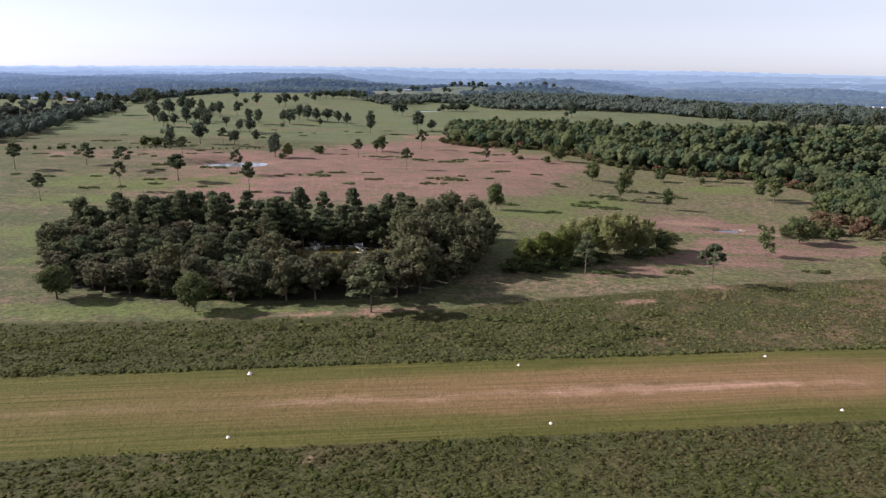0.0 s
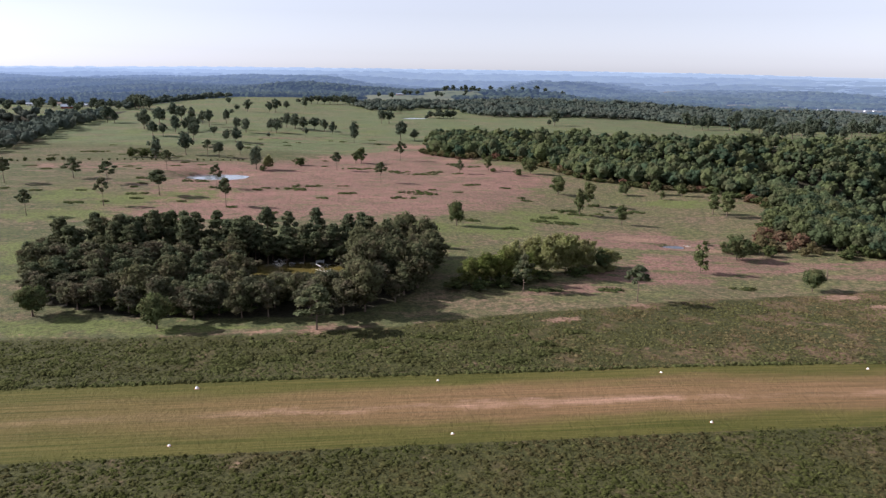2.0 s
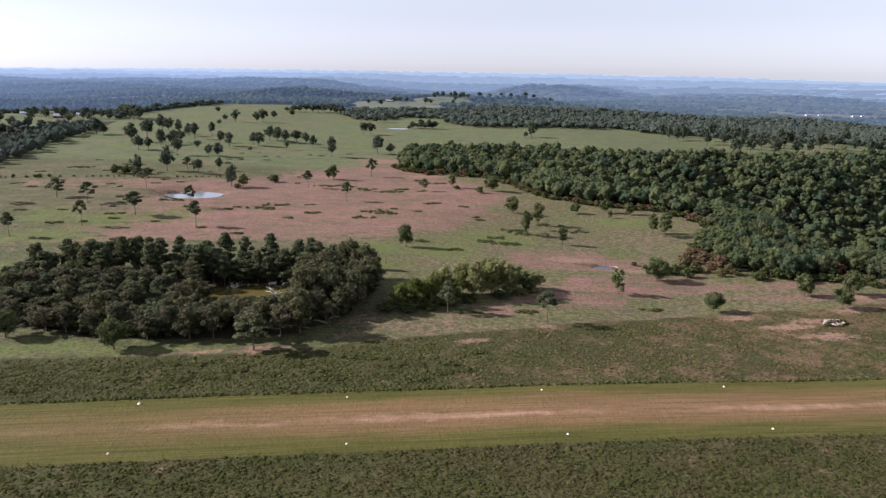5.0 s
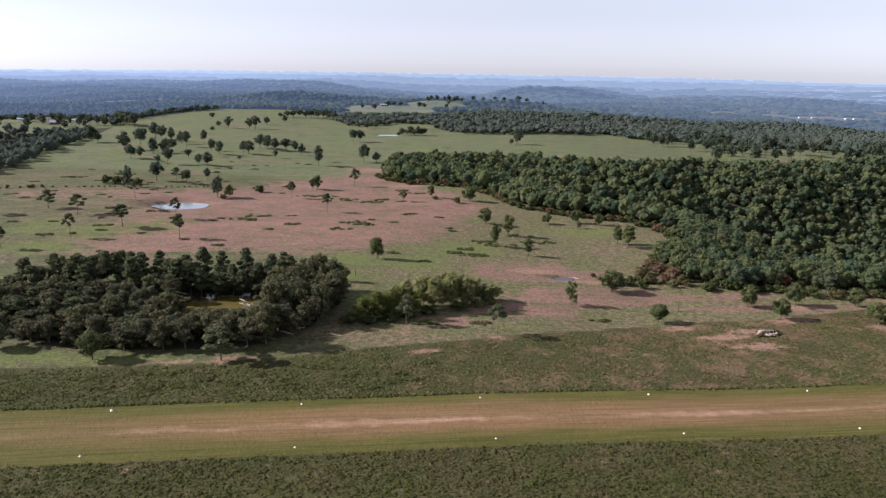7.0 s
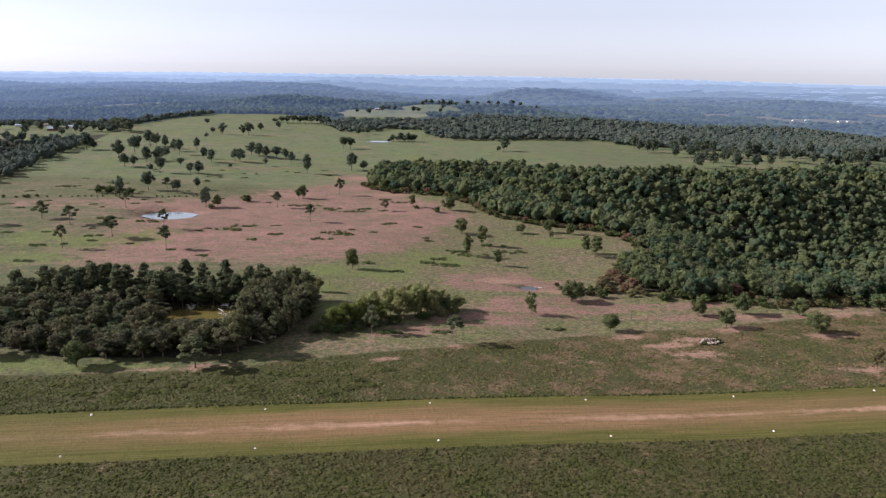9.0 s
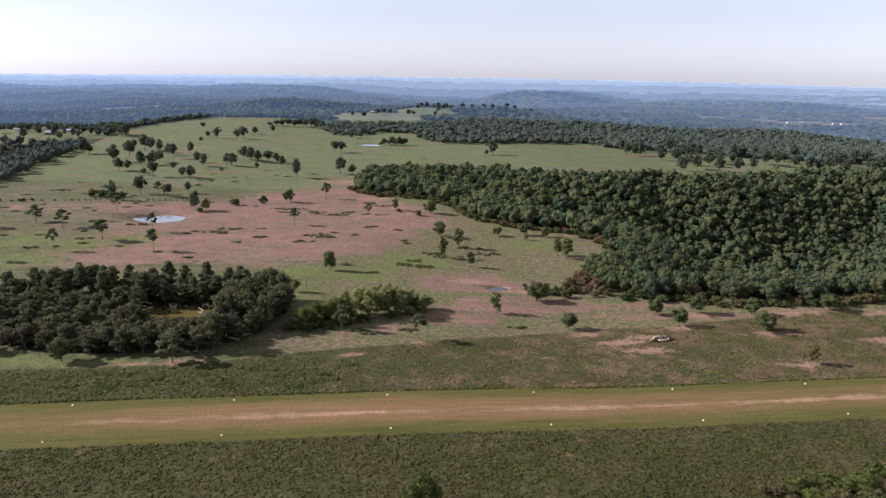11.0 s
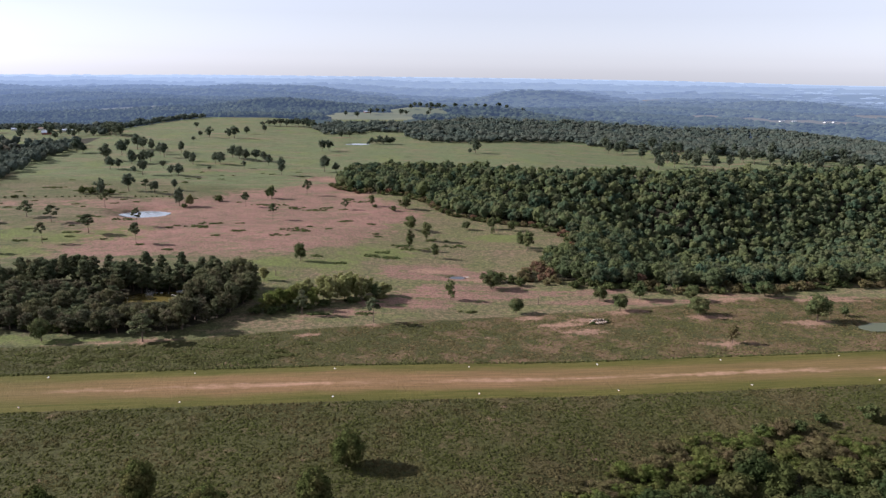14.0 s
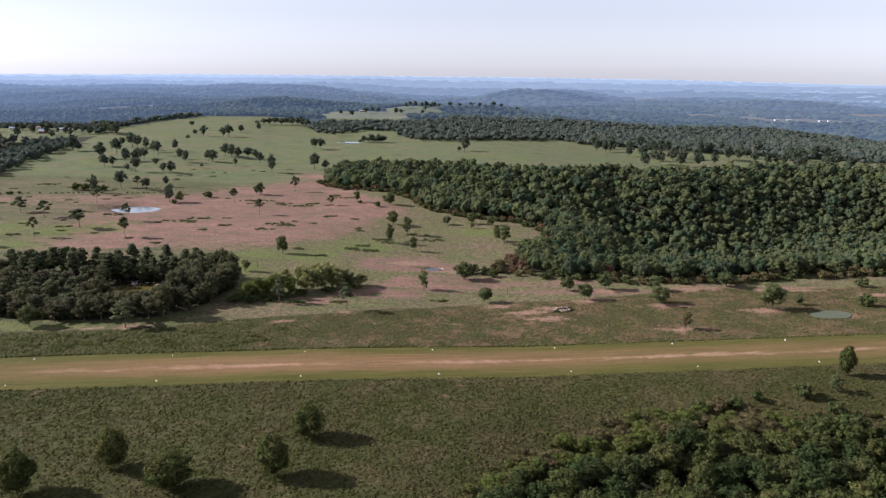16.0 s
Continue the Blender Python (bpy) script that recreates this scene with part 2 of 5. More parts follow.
    scuffs = m.math("ADD", m.math("MULTIPLY", m.step(m.noise(m.stretch(p, 0.22, 2.4, 1.0), 1.0, 5, 0.75), 0.38, 0.62), 0.65), 0.65)
    bare_line = m.math("MULTIPLY", bare_line, scuffs)
    bare_spots = m.step(m.noise(m.stretch(p, 0.03, 0.22, 0.1), 1.0, 6, 0.7), 0.38, 0.62)
    mown = m.mix(m.step(streak, 0.35, 0.65), MOWN_A, MOWN_B)
    mown = m.mix(m.math("MULTIPLY", m.math("MULTIPLY", dry, m.math("ADD", m.math("MULTIPLY", m.math("MULTIPLY", m.step(sep.outputs["X"], -80.0, 50.0), m.math("SUBTRACT", 1.0, m.math("MULTIPLY", m.step(sep.outputs["X"], 140.0, 240.0), 0.45))), 0.75), 0.12)), m.math("ADD", m.math("MULTIPLY", streak, 0.9), 0.3)), mown, MOWN_DRY)
    mown = m.mix(m.math("MULTIPLY", bare_line, m.math("ADD", m.math("MULTIPLY", bare_spots, m.math("ADD", m.math("MULTIPLY", m.step(sep.outputs["X"], -25.0, 10.0), 0.46), 0.08)), 0.05)), mown, BARE)
    strip = m.math("SUBTRACT", 1.0, m.step(m.math("ADD", off, m.math("MULTIPLY", m.math("SUBTRACT", fine, 0.5), 1.2)), STRIP_HALF - 0.2, STRIP_HALF + 0.2))
    mown = m.scale_colour(mown, m.math("ADD", m.math("MULTIPLY", m.step(streak, 0.3, 0.7), 0.35), m.math("ADD", m.math("MULTIPLY", fine, 0.3), 0.67)))
    colour = m.scale_colour(colour, m.math("ADD", m.math("MULTIPLY", m.step(fine, 0.32, 0.68), 0.8), 0.6))
    colour = m.mix(strip, colour, mown)
    height = m.math("ADD", m.math("MULTIPLY", fine, 0.5), tussock)
    return m.done(m.surface(colour, 0.95, m.bump(height, 0.5, 0.7), 0.0, 0.1))


MAT_GROUND = ground_material()
MAT_TUFT_NORTH = leaf_material("dry_tall_grass", (0.130, 0.126, 0.050), (0.130, 0.126, 0.050), (0.178, 0.124, 0.069), 0.45, 0.035, 0.35)
MAT_TUFT = leaf_material("tall_grass", (0.074, 0.080, 0.026), (0.074, 0.080, 0.026), (0.110, 0.083, 0.043), 0.45, 0.045, 0.25)
MAT_TUFT_WEEDS = leaf_material("green_weeds", (0.094, 0.101, 0.037), (0.094, 0.101, 0.037), (0.096, 0.091, 0.038), 0.45, 0.06, 0.35)
MAT_BRAMBLE = leaf_material("bramble_leaves", (0.052, 0.070, 0.026), (0.074, 0.090, 0.034), (0.092, 0.088, 0.036), 0.3, 0.22, 0.25)
MAT_OAK = leaf_material("oak_leaves", (0.064, 0.084, 0.036), (0.098, 0.114, 0.046), (0.118, 0.108, 0.050), 0.3)
MAT_SLOPE = leaf_material("slope_oak_leaves", (0.056, 0.070, 0.022), (0.082, 0.092, 0.030), (0.100, 0.086, 0.034), 0.3, 0.22, 0.25)
MAT_PINE = leaf_material("pine_needles", (0.084, 0.103, 0.058), (0.114, 0.128, 0.066), (0.132, 0.122, 0.068), 0.45)
MAT_FIELD = leaf_material("field_tree_leaves", (0.064, 0.086, 0.060), (0.096, 0.114, 0.074), (0.108, 0.110, 0.072), 0.5)
MAT_DULL = leaf_material("brownish_leaves", (0.112, 0.100, 0.046), (0.140, 0.120, 0.054), (0.146, 0.106, 0.062), 0.45, 0.22, 0.25)
MAT_WOOD = leaf_material("dull_leaves", (0.084, 0.091, 0.054), (0.116, 0.113, 0.063), (0.136, 0.108, 0.073), 0.45)
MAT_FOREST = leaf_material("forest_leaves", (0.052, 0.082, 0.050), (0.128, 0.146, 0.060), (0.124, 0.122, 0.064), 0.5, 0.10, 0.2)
MAT_SOUTH = leaf_material("near_leaves", (0.036, 0.054, 0.021), (0.078, 0.090, 0.030), (0.082, 0.077, 0.032), 0.4, 0.1, 0.22)
MAT_WILLOW = leaf_material("pale_leaves", (0.200, 0.218, 0.082), (0.246, 0.240, 0.104), (0.222, 0.200, 0.098), 0.6)
MAT_RED = leaf_material("reddened_leaves", (0.162, 0.082, 0.055), (0.137, 0.091, 0.059), (0.102, 0.086, 0.046))
MAT_LIME = leaf_material("bright_leaves", (0.100, 0.132, 0.034), (0.136, 0.150, 0.044), (0.142, 0.126, 0.050), 0.5, 0.22, 0.25)
MAT_BARK = plain_material("bark", (0.13, 0.095, 0.07), 0.95, 6.0, 0.5, 0.03)
MAT_WOOD_OAK = leaf_material("wood_oak_leaves", (0.080, 0.089, 0.047), (0.110, 0.111, 0.055), (0.128, 0.104, 0.063), 0.45)
MAT_DEADWOOD = plain_material("grey_deadwood", (0.55, 0.52, 0.48), 0.9, 6.0, 0.4, 0.02)
MAT_WATER_SKY = water_material("pond_water", (0.17, 0.19, 0.20), 0.10, 0.003, 2.0)
MAT_WATER_DARK = water_material("dark_pond_water", (0.036, 0.036, 0.036), 0.12, 0.003, 2.0)
MAT_WATER_MUD = water_material("muddy_pond_water", (0.105, 0.082, 0.024), 0.22, 0.004, 2.0)
MAT_WATER_GREEN = water_material("green_pool_water", (0.072, 0.080, 0.036), 0.35, 0.004, 3.0, 0.2)
MAT_WHITE = plain_material("white_plastic", (0.80, 0.80, 0.78), 0.5, 8.0, 0.12, 0.003)
MAT_ORANGE = plain_material("faded_orange_rubber", (0.45, 0.20, 0.10), 0.8, 8.0, 0.3, 0.003)
MAT_ROCK = plain_material("pale_rock", (0.36, 0.28, 0.22), 0.9, 2.5, 0.45, 0.06)
MAT_ROCK_DARK = plain_material("weathered_rock", (0.085, 0.066, 0.055), 0.95, 2.5, 0.45, 0.06)
MAT_SIDING = plain_material("white_siding", (0.70, 0.69, 0.66), 0.7, 1.2, 0.2, 0.01)
MAT_REDWALL = plain_material("red_barn_boards", (0.24, 0.07, 0.05), 0.8, 1.2, 0.35, 0.01)
MAT_METALROOF = plain_material("grey_metal_roof", (0.36, 0.40, 0.46), 0.45, 1.0, 0.25, 0.01, 0.3)
MAT_SHINGLE = plain_material("brown_shingles", (0.20, 0.15, 0.12), 0.9, 1.5, 0.4, 0.02)
MAT_DARKGLASS = plain_material("dark_window_glass", (0.03, 0.035, 0.04), 0.15, 2.0, 0.3, 0.001)
MAT_PLANK = plain_material("weathered_planks", (0.56, 0.56, 0.56), 0.85, 5.0, 0.3, 0.01)
# far fields and hilltop meadow get their haze from the same mixed-in emission
MAT_FARFIELD = haze_material("fields_far_haze", (0.14, 0.12, 0.085), (0.18, 0.14, 0.105), (0.10, 0.135, 0.18), 0.5)
MAT_HILLTOP = haze_material("hilltop_meadow_haze", (0.108, 0.118, 0.062), (0.145, 0.142, 0.078), (0.130, 0.195, 0.36), 0.10)
# bands of painted haze between the pasture's end and the skyline: from, to, spacing of the tree clumps, share of
# air-coloured emission
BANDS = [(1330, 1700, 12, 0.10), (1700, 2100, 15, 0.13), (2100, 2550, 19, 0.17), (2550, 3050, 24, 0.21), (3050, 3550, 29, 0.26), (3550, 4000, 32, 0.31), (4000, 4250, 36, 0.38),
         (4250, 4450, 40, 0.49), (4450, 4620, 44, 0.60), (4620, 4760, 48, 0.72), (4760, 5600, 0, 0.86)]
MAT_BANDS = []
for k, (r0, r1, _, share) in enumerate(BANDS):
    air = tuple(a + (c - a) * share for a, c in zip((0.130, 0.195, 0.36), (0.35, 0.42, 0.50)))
    MAT_BANDS.append(haze_material("distance_%s" % "abcdefghijklm"[k], (0.030, 0.042, 0.026), (0.050, 0.060, 0.034), air, share))
# leaf colours lightened and blued: the haze over these woods is painted in
MAT_HAZY_BELT = leaf_material("hazy_belt_leaves", (0.078, 0.102, 0.086), (0.114, 0.132, 0.100), (0.120, 0.124, 0.096), 0.5, 0.02, 0.2)


# ---- the lie of the land ----
def ss(a, b, v):
    t = np.clip((np.asarray(v, float) - a) / (b - a), 0, 1)
    return t * t * (3 - 2 * t)


def inside(poly, x, y):
    """Signed distance to a polygon's edge: positive inside."""
    x, y = np.asarray(x, float), np.asarray(y, float)
    best, odd = np.full(x.shape, 1e9), np.zeros(x.shape, bool)
    for (ax, ay), (bx, by) in zip(poly, poly[1:] + poly[:1]):
        dx, dy = bx - ax, by - ay
        t = np.clip(((x - ax) * dx + (y - ay) * dy) / (dx * dx + dy * dy), 0, 1)
        best = np.minimum(best, np.hypot(x - ax - t * dx, y - ay - t * dy))
        cross = (ay > y) != (by > y)
        odd ^= cross & (x < ax + (y - ay) * dx / (dy if dy else 1e-9))
    return np.where(odd, best, -best)


def oval(cx, cy, rx, ry, x, y):
    """1 at the middle, 0 on the rim, negative outside."""
    return 1 - np.hypot((np.asarray(x, float) - cx) / rx, (np.asarray(y, float) - cy) / ry)


RAVINE = [(72, 590), (98, 556), (134, 545), (158, 508), (172, 456), (194, 437), (236, 412), (252, 380), (243, 350), (211, 305), (192, 275),
          (212, 264), (238, 252), (268, 244), (330, 240), (440, 250), (820, 230), (900, 600), (735, 705), (610, 706), (523, 672),
          (436, 640), (391, 672), (340, 648), (282, 662), (250, 690), (215, 700), (90, 702)]
FIELD = [(-252, 400), (-252, 557), (-245, 608), (-246, 647), (-257, 696), (-273, 783), (-277, 896), (-266, 975), (-272, 1058), (-300, 1110), (-304, 1171), (-272, 1344), (-215, 1487),
         (-68, 1480), (-26, 1440), (12, 1290), (28, 1125), (87, 1118), (117, 1180), (177, 1160), (175, 1041), (221, 987), (304, 1003), (378, 1045), (470, 1097), (483, 1038), (542, 1010),
         (600, 960), (720, 880), (840, 780), (860, 700), (523, 600), (60, 600), (60, 400)]
HOUSE_FIELD = [(-600, 985), (-424, 978), (-350, 960), (-300, 1060), (-330, 1150), (-380, 1185), (-640, 1195)]
WOOD = [(-98, 229), (-83, 198), (-54, 184), (-5, 176), (18, 181), (34, 198), (43, 226), (40, 246), (22, 262), (0, 270), (-50, 272), (-78, 276), (-104, 258)]
SOUTH_WOOD = [(138, 18), (158, 40), (182, 48), (206, 60), (240, 63), (268, 61), (330, 54), (345, 0), (130, 0)]
PONDS = [  # centre, radii, water level, depth of the basin
    (-73, 458, 17.0, 12.5, -1.2), (-6, 239, 18.0, 11.5, -3.6), (154, 281, 4.4, 3.4, -8.1), (346, 171, 9.6, 5.4, -5.5), (97, 992, 16.0, 11.0, 1.1)]


def height(x, y):
    x, y = np.asarray(x, float), np.asarray(y, float)
    z = -1.4 - 3.6 * ss(70, 190, x) * (1 - ss(380, 620, y)) - 2.8 * ss(150, 225, y) * ss(20, 150, x) * (1 - ss(330, 480, y))
    z = z + (0.35 + 0.7 * ss(90, 180, x)) * ss(40, 100, y) * (1 - ss(140, 175, y))
    z = z - 0.55 * np.exp(-((x - 62) / 50) ** 2) * ss(80, 104, y) * (1 - ss(142, 170, y))        # a shallow dip across the airstrip
    z = z + 3.6 * ss(320, 430, y) * ss(-40, 140, -x)
    z = z + 3.0 * ss(520, 900, y) + 4.0 * ss(900, 1500, y) - 12.0 * ss(280, 520, x) * ss(560, 800, y)
    # land past the pasture: it drops to valleys, then climbs slowly to the skyline
    far = ss(1500, 2400, y + 0.25 * np.abs(x))
    roll = np.sin(x * 0.0031 + 1.3 * np.sin(y * 0.0017)) * np.cos(y * 0.0042 + x * 0.0012) + 0.5 * np.sin(x * 0.0071 + y * 0.0053)
    z = z - far * (16 + 34 * ss(-250, 500, x)) + far * 11 * roll * (1 - 0.5 * ss(3600, 4500, y))
    f = 0.118 * x + 0.993 * y
    brim = 64 - 12 * ss(700, 2200, -x) - 4 * ss(1100, 1900, x) - 22 * ss(1800, 3700, x)
    ripple = np.sin(f * 0.030 + 1.6 * np.sin(x * 0.0026) + 0.9 * np.sin(x * 0.0057))
    z = z + (brim - z) * ss(4120, 4840, f) + 6 * ripple * ss(3650, 4200, f) * (1 - ss(4450, 4720, f)) - 60 * ss(4890, 5050, f)
    for cx, cy, rx, ry, up in HILLS:
        z = z + up * ss(0.0, 0.75, oval(cx, cy, rx, ry, x, y))
    z = z - 20 * ss(480, 900, x) * ss(800, 1400, y) * (1 - ss(1700, 2400, y)) - 28 * ss(1000, 1500, x) * ss(700, 1300, y) * (1 - ss(1900, 2500, y))
    # wooded ravine, the draw beside the pasture, and the slope south of the strip
    d = inside(RAVINE, x, y)
    z = z - 66 * ss(0, 150, d) * ss(60, 430, x)
    d = inside(FIELD, x, y)
    hf = inside(HOUSE_FIELD, x, y)
    z = z - 20 * ss(0, 130, -d) * ss(0, 60, -hf) * ss(-200, -300, x) * ss(520, 620, y) * (1 - ss(1500, 1900, y))
    z = z - 9 * ss(-95, -20, -y) * ss(120, 210, x) - 30 * ss(-10, 160, -y)
    z = z + 0.35 * np.sin(x * 0.061 + 2 * np.sin(y * 0.023)) * np.cos(y * 0.047) * (1 - ss(15, 20, STRIP_HALF + 4 - np.abs(y - STRIP_Y) + 15))
    for cx, cy, rx, ry, level in PONDS:
        z = z + (level + 0.35 - z) * ss(0.0, 0.45, oval(cx, cy, rx * 2.1, ry * 2.1, x, y)) * 0.9
        k = oval(cx, cy, rx * 1.28, ry * 1.28, x, y)
        z = z + (level - 1.2 - z) * ss(0.0, 0.2, k)
    return z


def depth(x, y):
    """How far off a place lies, for the haze painted on it."""
    r = np.hypot(x - 60, y + 60)
    return r + (0.118 * x + 0.993 * y - r) * ss(3000, 4000, y)


HILLS = [(-1000, 2700, 900, 500, 16), (-300, 3700, 560, 280, 26), (1190, 3950, 520, 260, 64), (2000, 3800, 800, 300, 16), (-1700, 3900, 1300, 420, 14), 
         (760, 1560, 620, 240, 12), (1150, 1500, 420, 260, 10), (-700, 3300, 520, 240, 18), (2300, 3300, 600, 260, 22), (450, 3000, 380, 200, 12), (350, 1890, 330, 200, 31), (560, 1800, 260, 160, 24), (140, 1740, 200, 130, 7), (0, 2050, 380, 200, 26)]


def z_at(x, y):
    return float(height(x, y))


# ---- helpers for meshes ----
def mesh_of(name, verts, faces, material, smooth=False):
    me = bpy.data.meshes.new(name)
    me.from_pydata(np.asarray(verts).tolist(), [], np.asarray(faces).tolist() if isinstance(faces, np.ndarray) else faces)
    me.materials.append(material)
    if smooth:
        me.polygons.foreach_set("use_smooth", [True] * len(me.polygons))
    return me


def part(name, me, parent, label="", at=None):
    """Links a mesh as one part of a thing."""
    ob = new(name, me)
    ob.parent = parent
    if at is not None:
        ob.matrix_local = at
    return tagged(ob, label)


def from_bm(name, bm, material, smooth=False):
    me = bpy.data.meshes.new(name)
    bm.to_mesh(me)
    bm.free()
    me.materials.append(material)
    if smooth:
        me.polygons.foreach_set("use_smooth", [True] * len(me.polygons))
    return me


def ico(level):
    bm = bmesh.new()
    bmesh.ops.create_icosphere(bm, subdivisions=level, radius=1)
    v = np.array([q.co[:] for q in bm.verts])
    f = np.array([[q.index for q in p.verts] for p in bm.faces])
    bm.free()
    return v, f


ICO = {n: ico(n) for n in (1, 2)}


def joined(pieces):
    """Joins (verts, tris) pieces into one pair of arrays."""
    vs, fs, n = [], [], 0
    for v, f in pieces:
        vs.append(v)
        fs.append(f + n)
        n += len(v)
    return np.concatenate(vs), np.concatenate(fs)


def sprays(rng, lobes, count, size, ragged=0.75, fill=0.0):
    """Leaf sprays over the outside of a set of lobes (rows of centre and radii), as small bent quads."""
    lobes = np.asarray(lobes, float)
    c, r = lobes[:, :3], lobes[:, 3:]
    area = (r[:, 0] * r[:, 1] + r[:, 0] * r[:, 2] + r[:, 1] * r[:, 2])
    pick = rng.choice(len(lobes), int(count * 1.9), p=area / area.sum())
    d = rng.normal(size=(len(pick), 3))
    d /= np.linalg.norm(d, axis=1)[:, None]
    lumps = 1 + 0.13 * np.sin(d[:, 0] * 5 + pick) * np.cos(d[:, 1] * 6 + 2 * pick) + 0.1 * np.sin(d[:, 2] * 7 + pick)
    reach = (rng.uniform(0.80 - fill, 1.08, len(pick)) * lumps)[:, None]
    p = c[pick] + d * r[pick] * reach
    keep = np.ones(len(p), bool)
    for k in range(len(lobes)):
        q = np.linalg.norm((p - c[k]) / r[k], axis=1)
        keep &= (q > 0.72 - fill) | (pick == k)
    p, d, pick = p[keep][:count], d[keep][:count], pick[keep][:count]
    n = d / r[pick]
    n /= np.linalg.norm(n, axis=1)[:, None]
    n = n + rng.normal(size=n.shape) * ragged * 0.6
    n /= np.linalg.norm(n, axis=1)[:, None]
    a = np.cross(n, rng.normal(size=n.shape))
    a /= np.linalg.norm(a, axis=1)[:, None]
    b = np.cross(n, a)
    s = (size * rng.uniform(0.6, 1.35, len(p)))[:, None]
    w = s * rng.uniform(0.55, 0.95, len(p))[:, None]
    v = np.stack([p - a * s, p - b * w + n * s * 0.25, p + a * s, p + b * w - n * s * 0.15], 1).reshape(-1, 3)
    i = np.arange(len(p))[:, None] * 4
    f = np.concatenate([i + [0, 1, 2], i + [0, 2, 3]])
    return v, f


def cores(rng, lobes, level=1, shrink=0.80):
    out = []
    v0, f0 = ICO[level]
    for lobe in lobes:
        v = v0 * (1 + rng.uniform(-0.18, 0.13, (len(v0), 1)))
        out.append((v * np.array(lobe[3:]) * shrink + np.array(lobe[:3]), f0))
    return out


def tube(points, radii, sides=6):
    points = [Vector(p) for p in points]
    vs, fs = [], []
    for k, (p, r) in enumerate(zip(points, radii)):
        way = (points[min(k + 1, len(points) - 1)] - points[max(k - 1, 0)]).normalized()
        a = way.orthogonal().normalized()
        b = way.cross(a)
        for j in range(sides):
            t = 2 * math.pi * j / sides
            vs.append(p + (a * math.cos(t) + b * math.sin(t)) * r)
    for k in range(len(points) - 1):
        for j in range(sides):
            q, w = k * sides + j, k * sides + (j + 1) % sides
            fs += [(q, w, w + sides), (q, w + sides, q + sides)]
    top = (len(points) - 1) * sides
    fs += [(top, top + j, top + j + 1) for j in range(1, sides - 1)]
    return np.array([v[:] for v in vs]), np.array(fs)


def trunk_of(rng, tall, thick, lobes, limbs, lean=0.0, sides=6):
    """A tapered, slightly crooked trunk, and the limbs that reach from it into the crown."""
    zs = np.linspace(-0.5, tall, 6)
    pts = [(lean * z / tall + 0.12 * thick * rng.normal(), 0.12 * thick * rng.normal(), z) for z in zs]
    rad = [thick * (1.45 if k == 0 else 1.0 - 0.8 * k / 5) for k in range(6)]
    trunk, out = tube(pts, rad, sides), []
    for lobe in [lobes[k] for k in rng.permutation(len(lobes))[:limbs]]:
        z0 = min(tall * 0.92, max(tall * 0.25, lobe[2] - 0.35 * abs(lobe[0]) - 1.2))
        base = Vector((lean * z0 / tall, 0, z0))
        tip = Vector(lobe[:3])
        mid = base.lerp(tip, 0.5) + Vector((0, 0, -0.15 * (tip - base).length))
        r = thick * 0.42
        out.append(tube([base, mid, tip], [r, r * 0.6, r * 0.2], 5))
    return trunk, out


def round_lobes(rng, wide, low, high, count, jitter=0.18, fine=1.0):
    """Lobes that fill a rounded crown from low to high."""
    out = []
    half = (high - low) / 2
    out.append((0, 0, low + half, wide * 0.30, wide * 0.30, half * 0.72))
    for k in range(count):
        t = (k + 0.5) / count
        z = -0.8 + 1.72 * t
        ring = math.sqrt(max(0.05, 1 - z * z * 0.92)) * wide * 0.5
        a = k * 2.39996 + rng.uniform(-0.4, 0.4)
        r = wide * rng.uniform(0.14, 0.27) * fine
        off = max(0.0, ring - r * 0.85) * rng.uniform(1 - 1.6 * jitter, 1 + 1.2 * jitter)
        dx, dy = rng.normal(0, wide * 0.05, 2)
        out.append((off * math.cos(a) + dx, off * math.sin(a) + dy, low + half + z * (half - r * 0.5) * rng.uniform(0.85, 1.1), r, r * rng.uniform(0.85, 1.15), r * rng.uniform(0.7, 0.95)))
    return out


def dome_lobes(rng, wide, low, high, count):
    """One broad dome with smaller clumps bulging from its top and sides."""
    mid, half = low + (high - low) * 0.46, (high - low) * 0.46
    out = [(0, 0, mid, wide * 0.40, wide * 0.40, half)]
    for k in range(count):
        z = -0.45 + 1.4 * (k + 0.5) / count
        ring = math.sqrt(max(0.02, 1 - z * z))
        a = k * 2.39996 + rng.uniform(-0.5, 0.5)
        r = wide * rng.uniform(0.13, 0.22)
        off = wide * 0.36 * ring * rng.uniform(0.85, 1.12)
        out.append((off * math.cos(a), off * math.sin(a), mid + z * (half - r * 0.3) * rng.uniform(0.88, 1.08), r, r * rng.uniform(0.9, 1.1), r * rng.uniform(0.8, 1.0)))
    return out


def pine_lobes(rng, wide, low, high, count, fine=1.0):
    """Flat, separate clumps of needles round the upper stem."""
    out = []
    for k in range(count):
        t = (k + 0.5) / count
        a = k * 2.39996 + rng.uniform(-0.7, 0.7)
        spread = wide * 0.5 * (0.45 + 0.75 * math.sin(math.pi * min(1, 0.25 + 0.75 * t)) ** 1.2) * rng.uniform(0.6, 1.0)
        r = wide * rng.uniform(0.15, 0.27) * fine
        off = max(0.0, spread - r * 0.8) * rng.uniform(0.7, 1.25)
        out.append((off * math.cos(a), off * math.sin(a), low + (high - low) * t - r * 0.3, r, r * rng.uniform(0.85, 1.1), r * rng.uniform(0.34, 0.55)))
    return out


